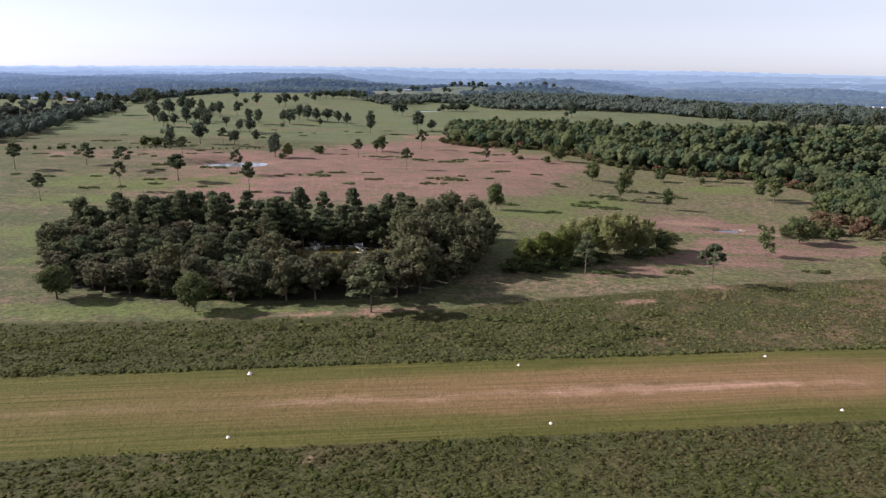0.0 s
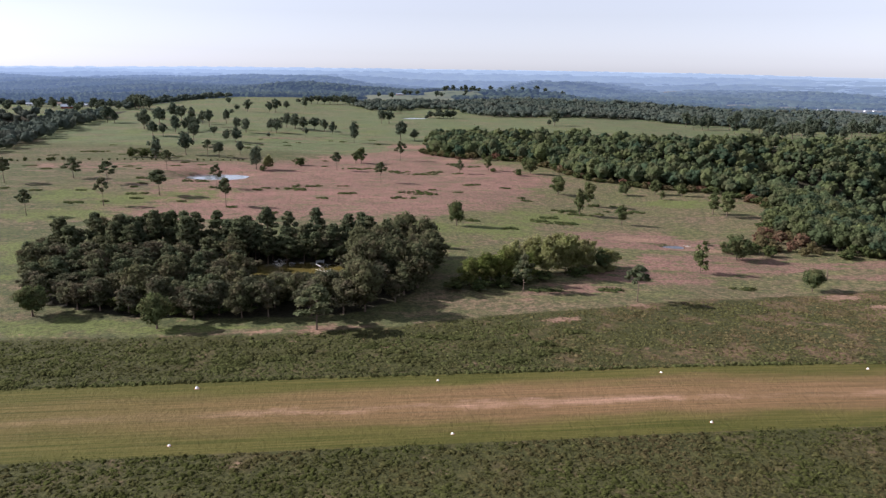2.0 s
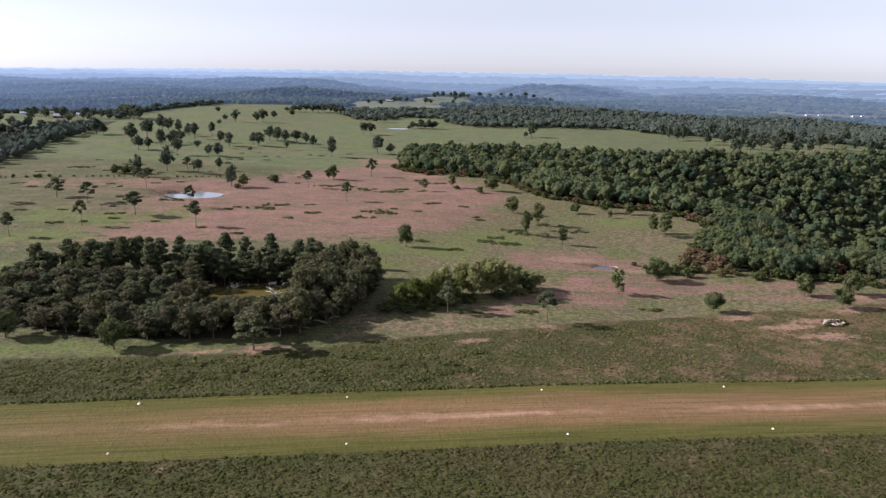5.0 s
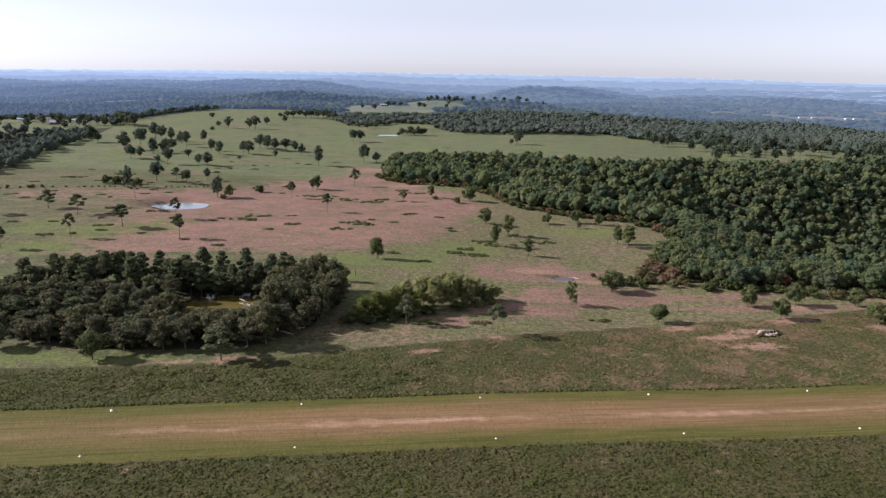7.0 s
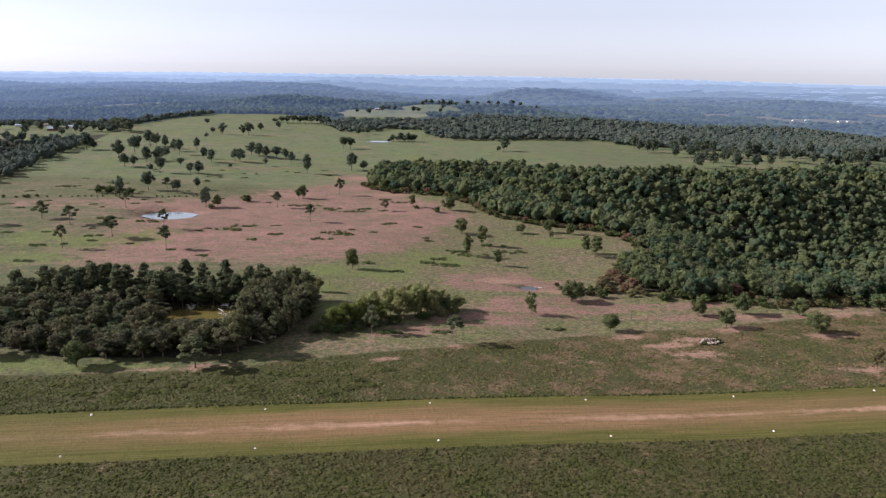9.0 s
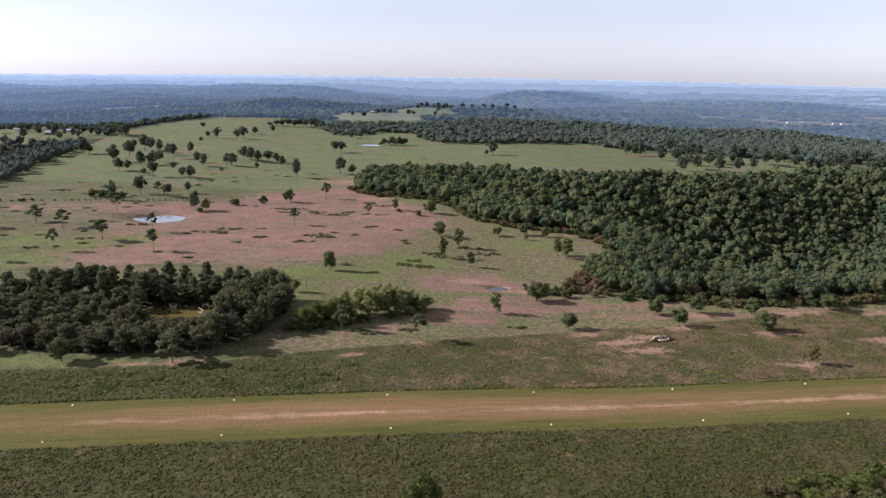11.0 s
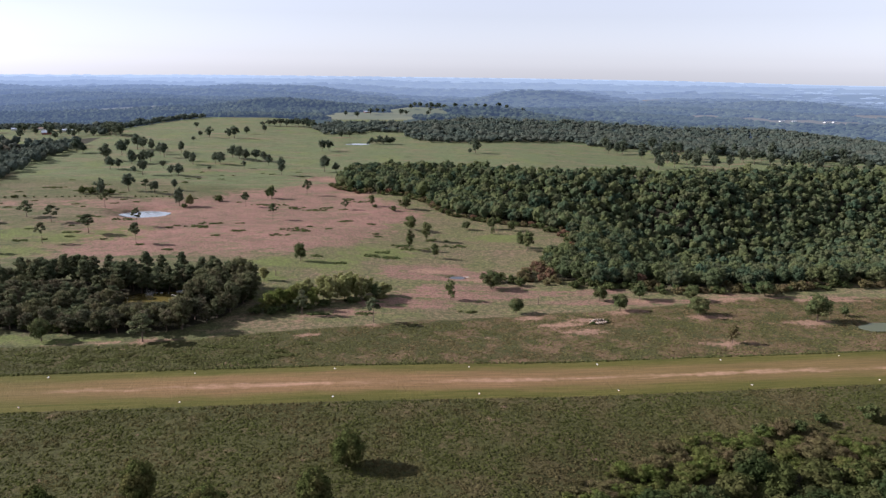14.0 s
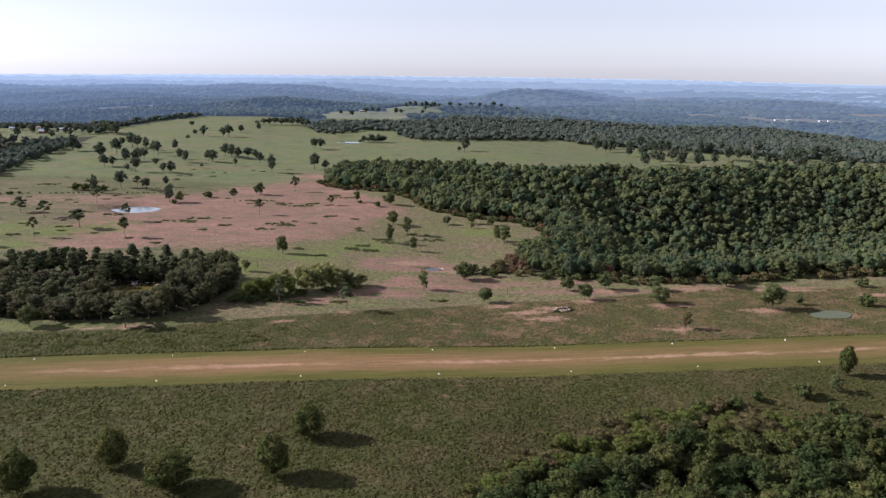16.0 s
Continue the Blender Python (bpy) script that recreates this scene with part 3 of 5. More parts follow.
NAMES = {"oak": "oak_tree", "slim": "slender_tree", "pine": "pine_tree", "dense_pine": "pine_tree", "wood": "wood_tree", "forest": "forest_tree", "broad": "broadleaf_tree", "young": "woodland_tree", "willow": "pale_tree", "shrub": "shrub", "bush": "bush", "field": "pasture_tree"}


def tree_model(kind, seed, material, leaves, size):
    """One tree of 10 m nominal height and its parts, at the origin."""
    rng = np.random.default_rng(seed)
    if kind == "oak":
        lobes, stem, thick, limbs = round_lobes(rng, 9.0, 1.3, 10.0, 15, 0.26), 6.5, 0.30, 5
    elif kind == "field":
        lobes, stem, thick, limbs = round_lobes(rng, 8.2, rng.uniform(1.0, 3.2), 10.0, 16, 0.36, 0.85), 6.5, 0.30, 5
    elif kind == "slim":
        lobes, stem, thick, limbs = round_lobes(rng, 5.2, 1.2, 10.0, 14, 0.3), 8.0, 0.20, 4
    elif kind == "pine":
        lobes, stem, thick, limbs = pine_lobes(rng, 6.6, 5.2 + rng.uniform(-1.0, 0.9), 10.0, 14, 0.72), 9.6, 0.17, 7
    elif kind == "dense_pine":
        lobes, stem, thick, limbs = pine_lobes(rng, 5.2, 3.4 + rng.uniform(-0.8, 0.8), 10.0, 17), 9.6, 0.17, 7
    elif kind == "wood":
        lobes, stem, thick, limbs = round_lobes(rng, 5.8, 1.6, 10.0, 24, 0.42, 0.70), 8.6, 0.18, 5
    elif kind == "young":
        lobes, stem, thick, limbs = dome_lobes(rng, 7.8, 0.4, 10.0, 20), 6.5, 0.22, 3
    elif kind == "broad":
        lobes, stem, thick, limbs = round_lobes(rng, 7.4, 0.6, 10.0, 20, 0.30, 0.80), 6.5, 0.22, 3
    elif kind == "forest":
        lobes, stem, thick, limbs = dome_lobes(rng, 7.8, 0.8, 10.0, 15), 6.5, 0.22, 3
    elif kind == "willow":
        lobes, stem, thick, limbs = round_lobes(rng, 7.0, 0.6, 10.0, 14, 0.35), 7.5, 0.16, 8
    else:
        lobes, stem, thick, limbs = round_lobes(rng, 12.0, 0.0, 10.0, 9, 0.3), 4.0, 0.25, 3
    shape = [sprays(rng, lobes, leaves, size, 0.7 if kind in ("pine", "dense_pine", "wood") else 0.42, 0.25 if kind == "willow" else 0.06)]
    if kind in ("young", "forest"):
        shape += cores(rng, lobes[:1], 2, 0.84)
    shape += cores(rng, lobes, 1, 0.62 if kind in ("shrub", "bush", "willow") else 0.80 if kind == "forest" else 0.66)
    tree = new(NAMES[kind])
    stem_shape, arms = trunk_of(rng, stem, thick, lobes, limbs, rng.uniform(-0.3, 0.3))
    if kind in ("oak", "pine", "slim", "willow"):
        trunk = part("trunk", mesh_of("trunk", *stem_shape, MAT_BARK, True), tree)
        for arm in arms:
            part("limb", mesh_of("limb", *arm, MAT_BARK, True), trunk)
    else:
        part("trunk", mesh_of("trunk", *joined([stem_shape] + arms), MAT_BARK, True), tree)
    part("crown", mesh_of("crown", *joined(shape), material), tree)
    return tree


class Stand:
    """A few models of one kind of tree; the first plants are the models themselves."""

    def __init__(self, kind, count, seed, material, leaves, size, nominal):
        self.kind, self.count, self.seed, self.material, self.leaves, self.size = kind, count, seed, material, leaves, size
        self.models, self.nominal, self.rng = [], nominal, random.Random(seed)
        self.lift = 1.42 if kind == "field" else 1.0

    def plant(self, x, y, tall, wide, label, category="tree", group="", z=None):
        wide_scale, tall_scale = wide / self.nominal, tall / 10.0 * self.lift
        m = pose(x, y, (z_at(x, y) if z is None else z) - 0.05, 0, 0, self.rng.uniform(0, 360))
        if len(self.models) < self.count:
            tree = tree_model(self.kind, self.seed + len(self.models), self.material, self.leaves, self.size)
            self.models.append(tree)
            tree.matrix_world = m
        else:
            tree = copy_thing(self.rng.choice(self.models), m)
        tree.scale = (wide_scale * self.rng.uniform(0.92, 1.08), wide_scale * self.rng.uniform(0.92, 1.08), tall_scale)
        return tagged(tree, label, category, group)


# ---- the ground: one sheet from behind the camera to the skyline ----
def steps(stops):
    """Grid lines: rows of (start, spacing) with the last as the end."""
    out = []
    for (a, s0), (b, s1) in zip(stops, stops[1:]):
        n = max(1, int(round((b - a) / ((s0 + s1) / 2))))
        u = (np.arange(n) + 0.0) / n
        k = s1 / s0
        u = u if abs(k - 1) < 0.05 else (np.power(k, u) - 1) / (k - 1)
        out.append(a + (b - a) * u)
    return np.concatenate(out + [[stops[-1][0]]])


def build_ground():
    xs = steps([(-4800, 220), (-900, 40), (-320, 5), (-150, 3.5), (400, 3.5), (800, 12), (1600, 40), (4800, 160)])
    ys = steps([(-500, 60), (-60, 5), (20, 3.5), (300, 3.5), (520, 5), (1100, 12), (1700, 28), (3000, 60), (4100, 50), (4900, 30), (5400, 60)])
    gx, gy = np.meshgrid(xs, ys)
    gz = height(gx, gy)
    nx, ny = len(xs), len(ys)
    verts = np.stack([gx, gy, gz], -1).reshape(-1, 3)
    i = (np.arange(ny - 1)[:, None] * nx + np.arange(nx - 1)[None, :]).reshape(-1)
    faces = np.stack([i, i + 1, i + nx + 1, i + nx], 1)
    me = mesh_of("ground", verts, faces, MAT_GROUND, True)
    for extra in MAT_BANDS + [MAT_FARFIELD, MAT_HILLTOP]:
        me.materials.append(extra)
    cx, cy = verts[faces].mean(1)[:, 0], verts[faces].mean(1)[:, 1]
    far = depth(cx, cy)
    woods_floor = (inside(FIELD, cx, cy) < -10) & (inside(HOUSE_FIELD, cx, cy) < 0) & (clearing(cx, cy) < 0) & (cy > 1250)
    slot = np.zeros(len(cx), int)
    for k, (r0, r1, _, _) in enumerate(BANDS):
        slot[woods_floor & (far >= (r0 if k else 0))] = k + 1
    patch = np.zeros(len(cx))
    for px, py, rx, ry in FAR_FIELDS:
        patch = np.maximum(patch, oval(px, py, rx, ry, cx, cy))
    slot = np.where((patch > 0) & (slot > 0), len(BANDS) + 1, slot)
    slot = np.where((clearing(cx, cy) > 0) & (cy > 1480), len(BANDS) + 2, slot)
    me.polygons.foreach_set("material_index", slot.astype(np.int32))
    x, y = verts[:, 0], verts[:, 1]

    def keep(name, values):
        me.attributes.new(name, "FLOAT", "POINT").data.foreach_set("value", np.clip(values, 0, 1).astype(np.float32))

    pink = 0.5 + np.minimum(0.5, inside(PINK, x, y) / 50)
    for px, py, rx, ry, much in PINK_SPOTS:
        pink = np.maximum(pink, much * ss(0.0, 0.6, oval(px, py, rx * 1.3, ry * 1.3, x, y)))
    pink = pink - 0.40 * ss(40, 110, -x) * (1 - ss(450, 520, y))
    keep("pink", pink)
    keep("meadow", ss(520, 640, y + 0.25 * x) * (1 - 0.8 * ss(0, 40, inside(PINK, x, y))))
    lush = np.zeros(len(x))
    for px, py, rx, ry in LUSH:
        lush = np.maximum(lush, 0.9 * oval(px, py, rx * 1.4, ry * 1.4, x, y) + 0.1)
    keep("lush", lush)
    rough_n = inside(ROUGH_NORTH, x, y)
    keep("rough", 0.5 + np.maximum(rough_n, np.where(y < STRIP_Y, 20, -20)) / 12)
    dirt = np.zeros(len(x))
    for px, py, rx, ry in DIRT:
        dirt = np.maximum(dirt, 1.1 * oval(px, py, rx * 1.5, ry * 1.5, x, y))
    keep("dirt", dirt)
    litter = np.maximum.reduce([inside(WOOD, x, y) - 4, inside(RAVINE, x, y) - 12, inside(SOUTH_WOOD, x, y) - 3])
    litter = np.maximum(litter, np.where((y > 560) & (y < 1300), -inside(FIELD, x, y) - 26 - 200 * (inside(HOUSE_FIELD, x, y) > 0), -50))
    keep("litter", 0.5 + litter / 10)
    return tagged(new("ground", me), "rolling pasture and rough grass reaching the wooded skyline", "ground", kind="structure")


def clearing(x, y):
    return np.maximum.reduce([oval(125, 1590, 105, 190, x, y), oval(256, 1740, 76, 150, x, y), oval(420, 1845, 160, 36, x, y)])


FAR_FIELDS = [(1729, 2489, 120, 77), (1850, 2430, 110, 64), (1640, 2580, 70, 58), (1291, 2050, 110, 70), (1480, 1830, 110, 109), (1620, 1880, 80, 70), (2253, 2738, 120, 70), (2400, 2700, 70, 58), (1500, 2700, 70, 70), (393, 3635, 110, 110), (500, 3600, 70, 96), (-760, 3500, 130, 83), (-640, 2700, 90, 83), (1750, 3900, 80, 96), (-560, 2000, 70, 77), (-470, 2030, 60, 64)]
PINK = [(-230, 415), (-215, 522), (-113, 526), (-57, 512), (-28, 545), (33, 604), (73, 622), (97, 552), (130, 505), (150, 452), (118, 395), (90, 352),
        (52, 322), (20, 318), (-20, 330), (-60, 312), (-116, 300), (-160, 316)]
LUSH = [(-125, 340, 30, 16), (-103, 372, 30, 18), (-140, 385, 20, 24), (-70, 385, 26, 24), (-108, 262, 14, 20), (-118, 276, 14, 12), (-102, 232, 8, 10), (40, 268, 22, 14), (46, 300, 26, 16), (75, 300, 26, 18), (110, 330, 30, 22), (200, 380, 30, 14), (-65, 180, 30, 8), (-30, 174, 26, 4), (50, 235, 10, 14)]
ROUGH_NORTH = [(-400, 130), (-400, 170), (-81, 171), (-5, 168), (23, 172), (54, 179), (89, 185), (120, 195), (170, 207), (225, 212), (300, 226), (370, 222), (700, 226), (700, 130)]
PINK_SPOTS = [(141, 287, 46, 22, 0.8), (158, 246, 52, 20, 0.72), (118, 226, 34, 13, 0.68), (84, 206, 30, 9, 0.52), (195, 200, 50, 9, 0.66), (66, 640, 30, 26, 0.75), (84, 560, 40, 20, 0.7), (-60, 690, 40, 16, 0.48),
              (-130, 600, 60, 18, 0.45), (-190, 170, 60, 10, 0.5), (-120, 225, 22, 40, 0.5), (20, 172, 30, 6, 0.42), (360, 215, 60, 14, 0.6), (400, 200, 40, 12, 0.6), (-40, 170, 40, 5, 0.42), (215, 245, 40, 8, 0.66), (240, 226, 60, 8, 0.6), (330, 225, 50, 6, 0.5)]
DIRT = [(141, 291, 18, 7), (168, 272, 14, 4), (-13, 171, 7, 2), (3, 171, 5, 2.5), (230, 209, 15, 6), (268, 197, 15, 6), (318, 181, 16, 6), (180, 203, 9, 4)] + [(246, 227, 12, 5), (296, 226, 18, 5), (345, 222, 20, 4),
        (200, 178, 14, 5), (207, 196, 14, 4), (192, 190, 18, 5), (258, 153, 12, 5), (360, 220, 16, 4), (395, 205, 16, 5), (92, 545, 20, 6), (66, 640, 14, 9), (66, 196, 4, 2), (101, 188, 4, 2), (150, 172, 16, 2), (72, 174, 10, 2), (300, 234, 12, 3), (215, 700, 22, 5), (345, 650, 14, 6)]
ground = build_ground()


# ---- water ----
def pond(cx, cy, rx, ry, level, material, label, seed):
    """A sheet of water with an uneven shoreline, sunk in its basin."""
    rng = random.Random(seed)
    ph = [rng.uniform(0, 6.28) for _ in range(4)]
    verts, n = [(cx, cy, level)], 72
    for ring in (0.5, 1.0):
        for k in range(n):
            a = 2 * math.pi * k / n
            w = ring * 1.14 * (1 + 0.10 * math.sin(2 * a + ph[0]) + 0.06 * math.sin(3 * a + ph[1]) + 0.04 * math.sin(5 * a + ph[2]))
            verts.append((cx + rx * w * math.cos(a), cy + ry * w * math.sin(a), level))
    faces = [(0, 1 + k, 1 + (k + 1) % n) for k in range(n)]
    for k in range(n):
        a, b = 1 + k, 1 + (k + 1) % n
        faces += [(a, a + n, b + n), (a, b + n, b)]
    return tagged(new("pond_water", mesh_of("pond_water", verts, faces, material, True)), label, "pond", kind="structure")


POND_LOOKS = [(MAT_WATER_SKY, "pale pond mirroring the sky in the pasture"), (MAT_WATER_MUD, "muddy olive pond ringed by trees"),
              (MAT_WATER_DARK, "small dark pond in bare pink soil"), (MAT_WATER_GREEN, "shallow green pool in rough grass"), (MAT_WATER_SKY, "small bright pond beside a thicket")]
for k, (p, (mat, text)) in enumerate(zip(PONDS, POND_LOOKS)):
    pond(*p, mat, text, 40 + k)


# ---- airstrip markers ----
def marker_model():
    top = new("runway_marker")
    bm = bmesh.new()
    rings = [(0.56, 0.10), (0.50, 0.22), (0.34, 0.52), (0.17, 0.82), (0.07, 0.92)]
    loops = []
    for r, z in rings:
        loops.append([bm.verts.new((r * math.cos(2 * math.pi * k / 16), r * math.sin(2 * math.pi * k / 16), z)) for k in range(16)])
    for a, b in zip(loops, loops[1:]):
        for k in range(16):
            bm.faces.new((a[k], a[(k + 1) % 16], b[(k + 1) % 16], b[k]))
    bm.faces.new(loops[-1])
    part("cone", from_bm("cone", bm, MAT_WHITE, True), top)
    bm = bmesh.new()
    bmesh.ops.create_cube(bm, size=1)
    bmesh.ops.scale(bm, vec=(1.25, 1.25, 0.12), verts=bm.verts)
    bmesh.ops.translate(bm, vec=(0, 0, 0.05), verts=bm.verts)
    bmesh.ops.bevel(bm, geom=bm.edges[:], offset=0.03, segments=1, affect="EDGES")
    part("base_plate", from_bm("base_plate", bm, MAT_ORANGE), top, "faded orange base")
    return tagged(top, "white cone marker at the edge of the grass airstrip", "runway marker", "airstrip markers")


first = None
for row, (my, count) in enumerate(((135.1, 7), (109.9, 8))):
    for k in range(count):
        mx = -21.3 + 53.4 * k
        m = pose(mx, my, z_at(mx, my) + 0.02, 0, 0, 17 * k + 40 * row) @ Matrix.Diagonal((0.74, 0.74, 0.62, 1.0))
        if first is None:
            first = marker_model()
            first.matrix_world = m
        else:
            copy_thing(first, m)

# ---- lone trees of the pasture ----
oaks = Stand("oak", 6, 100, MAT_OAK, 2200, 0.30, 9.0)
slope_oaks = Stand("young", 5, 110, MAT_SLOPE, 3200, 0.24, 7.8)
slims = Stand("slim", 4, 120, MAT_OAK, 1200, 0.25, 5.2)
brown_slims = Stand("slim", 1, 130, MAT_DULL, 1200, 0.25, 5.2)
pines = Stand("pine", 6, 140, MAT_PINE, 1100, 0.36, 5.4)
green_willows = Stand("willow", 3, 150, MAT_LIME, 2000, 0.25, 7.0)
willows = Stand("willow", 4, 160, MAT_WILLOW, 2200, 0.25, 7.0)
thin = Stand("willow", 2, 170, MAT_OAK, 500, 0.34, 7.0)
far_oaks = Stand("field", 8, 180, MAT_FIELD, 640, 0.42, 7.7)
shrubs = Stand("shrub", 4, 200, MAT_BRAMBLE, 300, 0.82, 12.0)
dull_shrubs = Stand("shrub", 3, 210, MAT_DULL, 300, 0.82, 12.0)

pale_shrubs = Stand("shrub", 2, 230, MAT_WILLOW, 500, 0.8, 12.0)

PINE_LABEL = "tall pine with bare trunk and flat dark crown"
for x, y, h, w in [(-183, 417, 14.7, 8.2), (-139, 337, 12.4, 6.4), (-152, 435, 12.5, 9.2), (-127, 416, 13.4, 8.0), (-111, 358, 14.2, 6.2), (-90, 382, 13.8, 9.0),
                   (-107, 471, 12.7, 7.1), (-64, 405, 13.6, 5.0), (-51, 355, 14.3, 6.2), (-95, 545, 12.7, 6.6), (2, 484, 12.7, 6.7), (49, 542, 15.2, 7.0),
                   (30, 430, 13.1, 6.0), (85, 470, 9.2, 5.0), (102, 192, 11.8, 6.4), (3, 171, 12.6, 9.0), (68, 204, 12.4, 5.2)]:
    pines.plant(x, y, h, w, PINE_LABEL + (" on bare ground" if y < 200 else " in pasture"), group="pasture pines")
for x, y, h, w in [(60, 305, 11.4, 7.3), (170, 256, 10.8, 11.4), (-40, 176, 10.5, 9.4), (-77, 189, 9.2, 10.0), (135, 402, 10.7, 10.4), (136, 477, 11.0, 10.7), (175, 212, 8.6, 8.0),
                   (178, 407, 7.0, 7.0), (198, 407, 9.7, 8.0), (212, 400, 7.9, 6.4), (225, 230, 8.4, 7.8), (230, 212, 9.3, 7.6), (248, 230, 10.4, 9.2), (275, 226, 8.8, 8.0),
                   (268, 201, 9.9, 12.0), (320, 229, 9.2, 10.4), (321, 183, 14.0, 12.5),
                   (168, 500, 7.0, 7.0)]:
    oaks.plant(x, y, h, w, "round dark green oak casting a long shadow on the pasture", group="pasture oaks")
for x, y, h, w in [(91, 62, 11.4, 9.8), (83, 39, 13.2, 10.6), (36, 47, 13.2, 10.2), (55, 35, 11.5, 13.0), (14, 36, 13.6, 10.4), (301, 96, 13.4, 5.9)]:
    slope_oaks.plant(x, y, h, w, "dense dark green oak leafy to the ground in rough grass", group="oaks below the airstrip")
for x, y, h, w in [(130, 343, 14.6, 7.0), (144, 372, 14.4, 7.4), (145, 322, 10.8, 5.8), (212, 344, 14.8, 8.4), (208, 352, 13.0, 7.5), (108, 487, 10.4, 6.2),
                   (19, 523, 12.9, 7.5), (15, 528, 9.0, 6.0)]:
    slims.plant(x, y, h, w, "slender upright green tree standing alone in grass", group="pasture slender trees")
brown_slims.plant(261, 154, 9.3, 5.6, "slender brownish tree standing alone in rough grass")
thin.plant(144, 235, 11.8, 6.4, "thin tree with sparse leaves and a bare trunk")
thin.plant(341, 191, 6.0, 6.6, "sparse greyish young tree beside a green pool")
thin.plant(289, 84, 7.2, 6.0, "half-bare grey tree at the edge of the airstrip")
thin.plant(196, 392, 6.0, 4.0, "sparse sapling in the pasture")
for x, y, h, w in [(-44, 486, 10.4, 8.5)]:
    willows.plant(x, y, h, w, "yellow-green leafy tree beside the fence line")
for x, y, h, w in [(51, 210, 10.5, 8.6), (57, 211, 12.4, 9.4), (64, 213, 14.0, 9.5), (73, 218, 10.5, 9.0), (81, 222, 12.4, 10.2), (88, 225, 13.1, 10.3), (96, 229, 11.4, 9.5), (104, 233, 7.2, 7.8), (60, 218, 10.0, 9.0), (53, 215, 9.5, 9.2), (69, 224, 11.5, 9.4), (77, 228, 12.2, 9.8), (85, 232, 12.4, 9.6), (93, 234, 11.6, 9.6), (101, 237, 9.4, 9.0), (66, 219, 11.0, 9.2), (90, 240, 11.0, 9.4), (109, 239, 6.4, 8.8)]:
    if x < 75 and y < 219:
        green_willows.plant(x, y, h * 0.95, w * 0.92, "leafy olive green tree in front of the pale grove", group="pale grove")
    else:
        (willows if w >= 8 else thin).plant(x, y, h * 1.16, w * 0.92, "pale yellowish feathery tree in a grove on the pasture", group="pale grove")
for x, y, h, w in [(46, 207, 5.5, 8), (54, 206, 5.0, 8), (62, 209, 5.5, 8), (70, 213, 4.5, 8), (78, 218, 4.5, 8), (92, 224, 4.5, 8), (101, 229, 4.0, 7), (107, 234, 3.2, 7)]:
    (pale_shrubs if x % 2 else shrubs).plant(x, y, h * 0.7, w, "dense green undergrowth beneath the pale grove", "shrub", "grove undergrowth")

FIELD_TREE = "dark green tree dotted across the far pasture"
for x, y, h, w in [(-113, 555, 12.0, 10.0), (-86, 540, 8.9, 8.9), (-128, 526, 12.6, 7.9), (-74, 562, 7.6, 6.4), (-52, 484, 12.2, 8.1), (14, 665, 15.0, 9.2), (-8, 741, 9.6, 7.9), (258, 859, 14.2, 13.5),
                   (249, 852, 6.0, 6.0), (-199, 765, 15.0, 13.5), (-173, 696, 10.3, 11.3), (-197, 819, 13.9, 13.5), (-196, 884, 15.4, 14.0), (-185, 870, 13.0, 12.0), (-162, 738, 12.6, 12.6), (-151, 744, 12.0, 11.0),
                   (-162, 690, 9.2, 8.2), (-170, 855, 12.7, 9.5), (-127, 652, 12.2, 8.4), (-147, 759, 9.6, 10.3), (-153, 828, 11.1, 9.9), (-140, 795, 13.0, 10.7)]:
    far_oaks.plant(x, y, h, w, FIELD_TREE, group="far pasture trees")
for x, y, h, w in [(-129, 838, 11.9, 8.5), (-107, 763, 9.7, 8.5), (-93, 733, 11.0, 9.9), (-90, 648, 9.8, 10.7), (-99, 655, 8, 7), (-134, 1048, 12.5, 11.0), (-153, 1075, 6.4, 9.6), (-187, 1214, 8.1, 8.1), (-95, 1046, 14.1, 13.3),
                   (-104, 1050, 11, 10), (-87, 1122, 9.3, 11.8), (-61, 1152, 10.4, 8.7), (-64, 742, 11.2, 10.6), (-70, 748, 10.2, 9.0), (-59, 801, 11.5, 12.1), (-49, 789, 12.5, 11.9), (-40, 778, 10.6, 12.0), (-28, 783, 10.1, 12.2),
                   (-17, 772, 9.4, 8.2), (-33, 715, 6.5, 5.4), (48, 885, 12.2, 11.6), (57, 889, 11.2, 11.0), (59, 693, 13.9, 11.8), (72, 688, 8.5, 8.5)]:
    far_oaks.plant(x, y, h, w, FIELD_TREE, group="far pasture trees")
for x, y, h, w in [(119, 991, 7.4, 10.7), (126, 985, 6.0, 9.0), (136, 984, 6.4, 9.5), (146, 988, 6.2, 9.0), (113, 988, 4.6, 7.0), (131, 991, 9.7, 10.7), (141, 982, 10.3, 10.6), (150, 984, 8.0, 9.0), (-259, 843, 14.0, 14.5), (-250, 838, 10, 9), (70, 1090, 8, 10), (84, 1095, 8, 9), (-150, 1010, 5, 6),
                   (-215, 905, 9, 8), (-118, 700, 7, 6), (-140, 668, 6, 6), (-66, 690, 4, 4)]:
    far_oaks.plant(x, y, h, w, FIELD_TREE, group="far pasture trees")

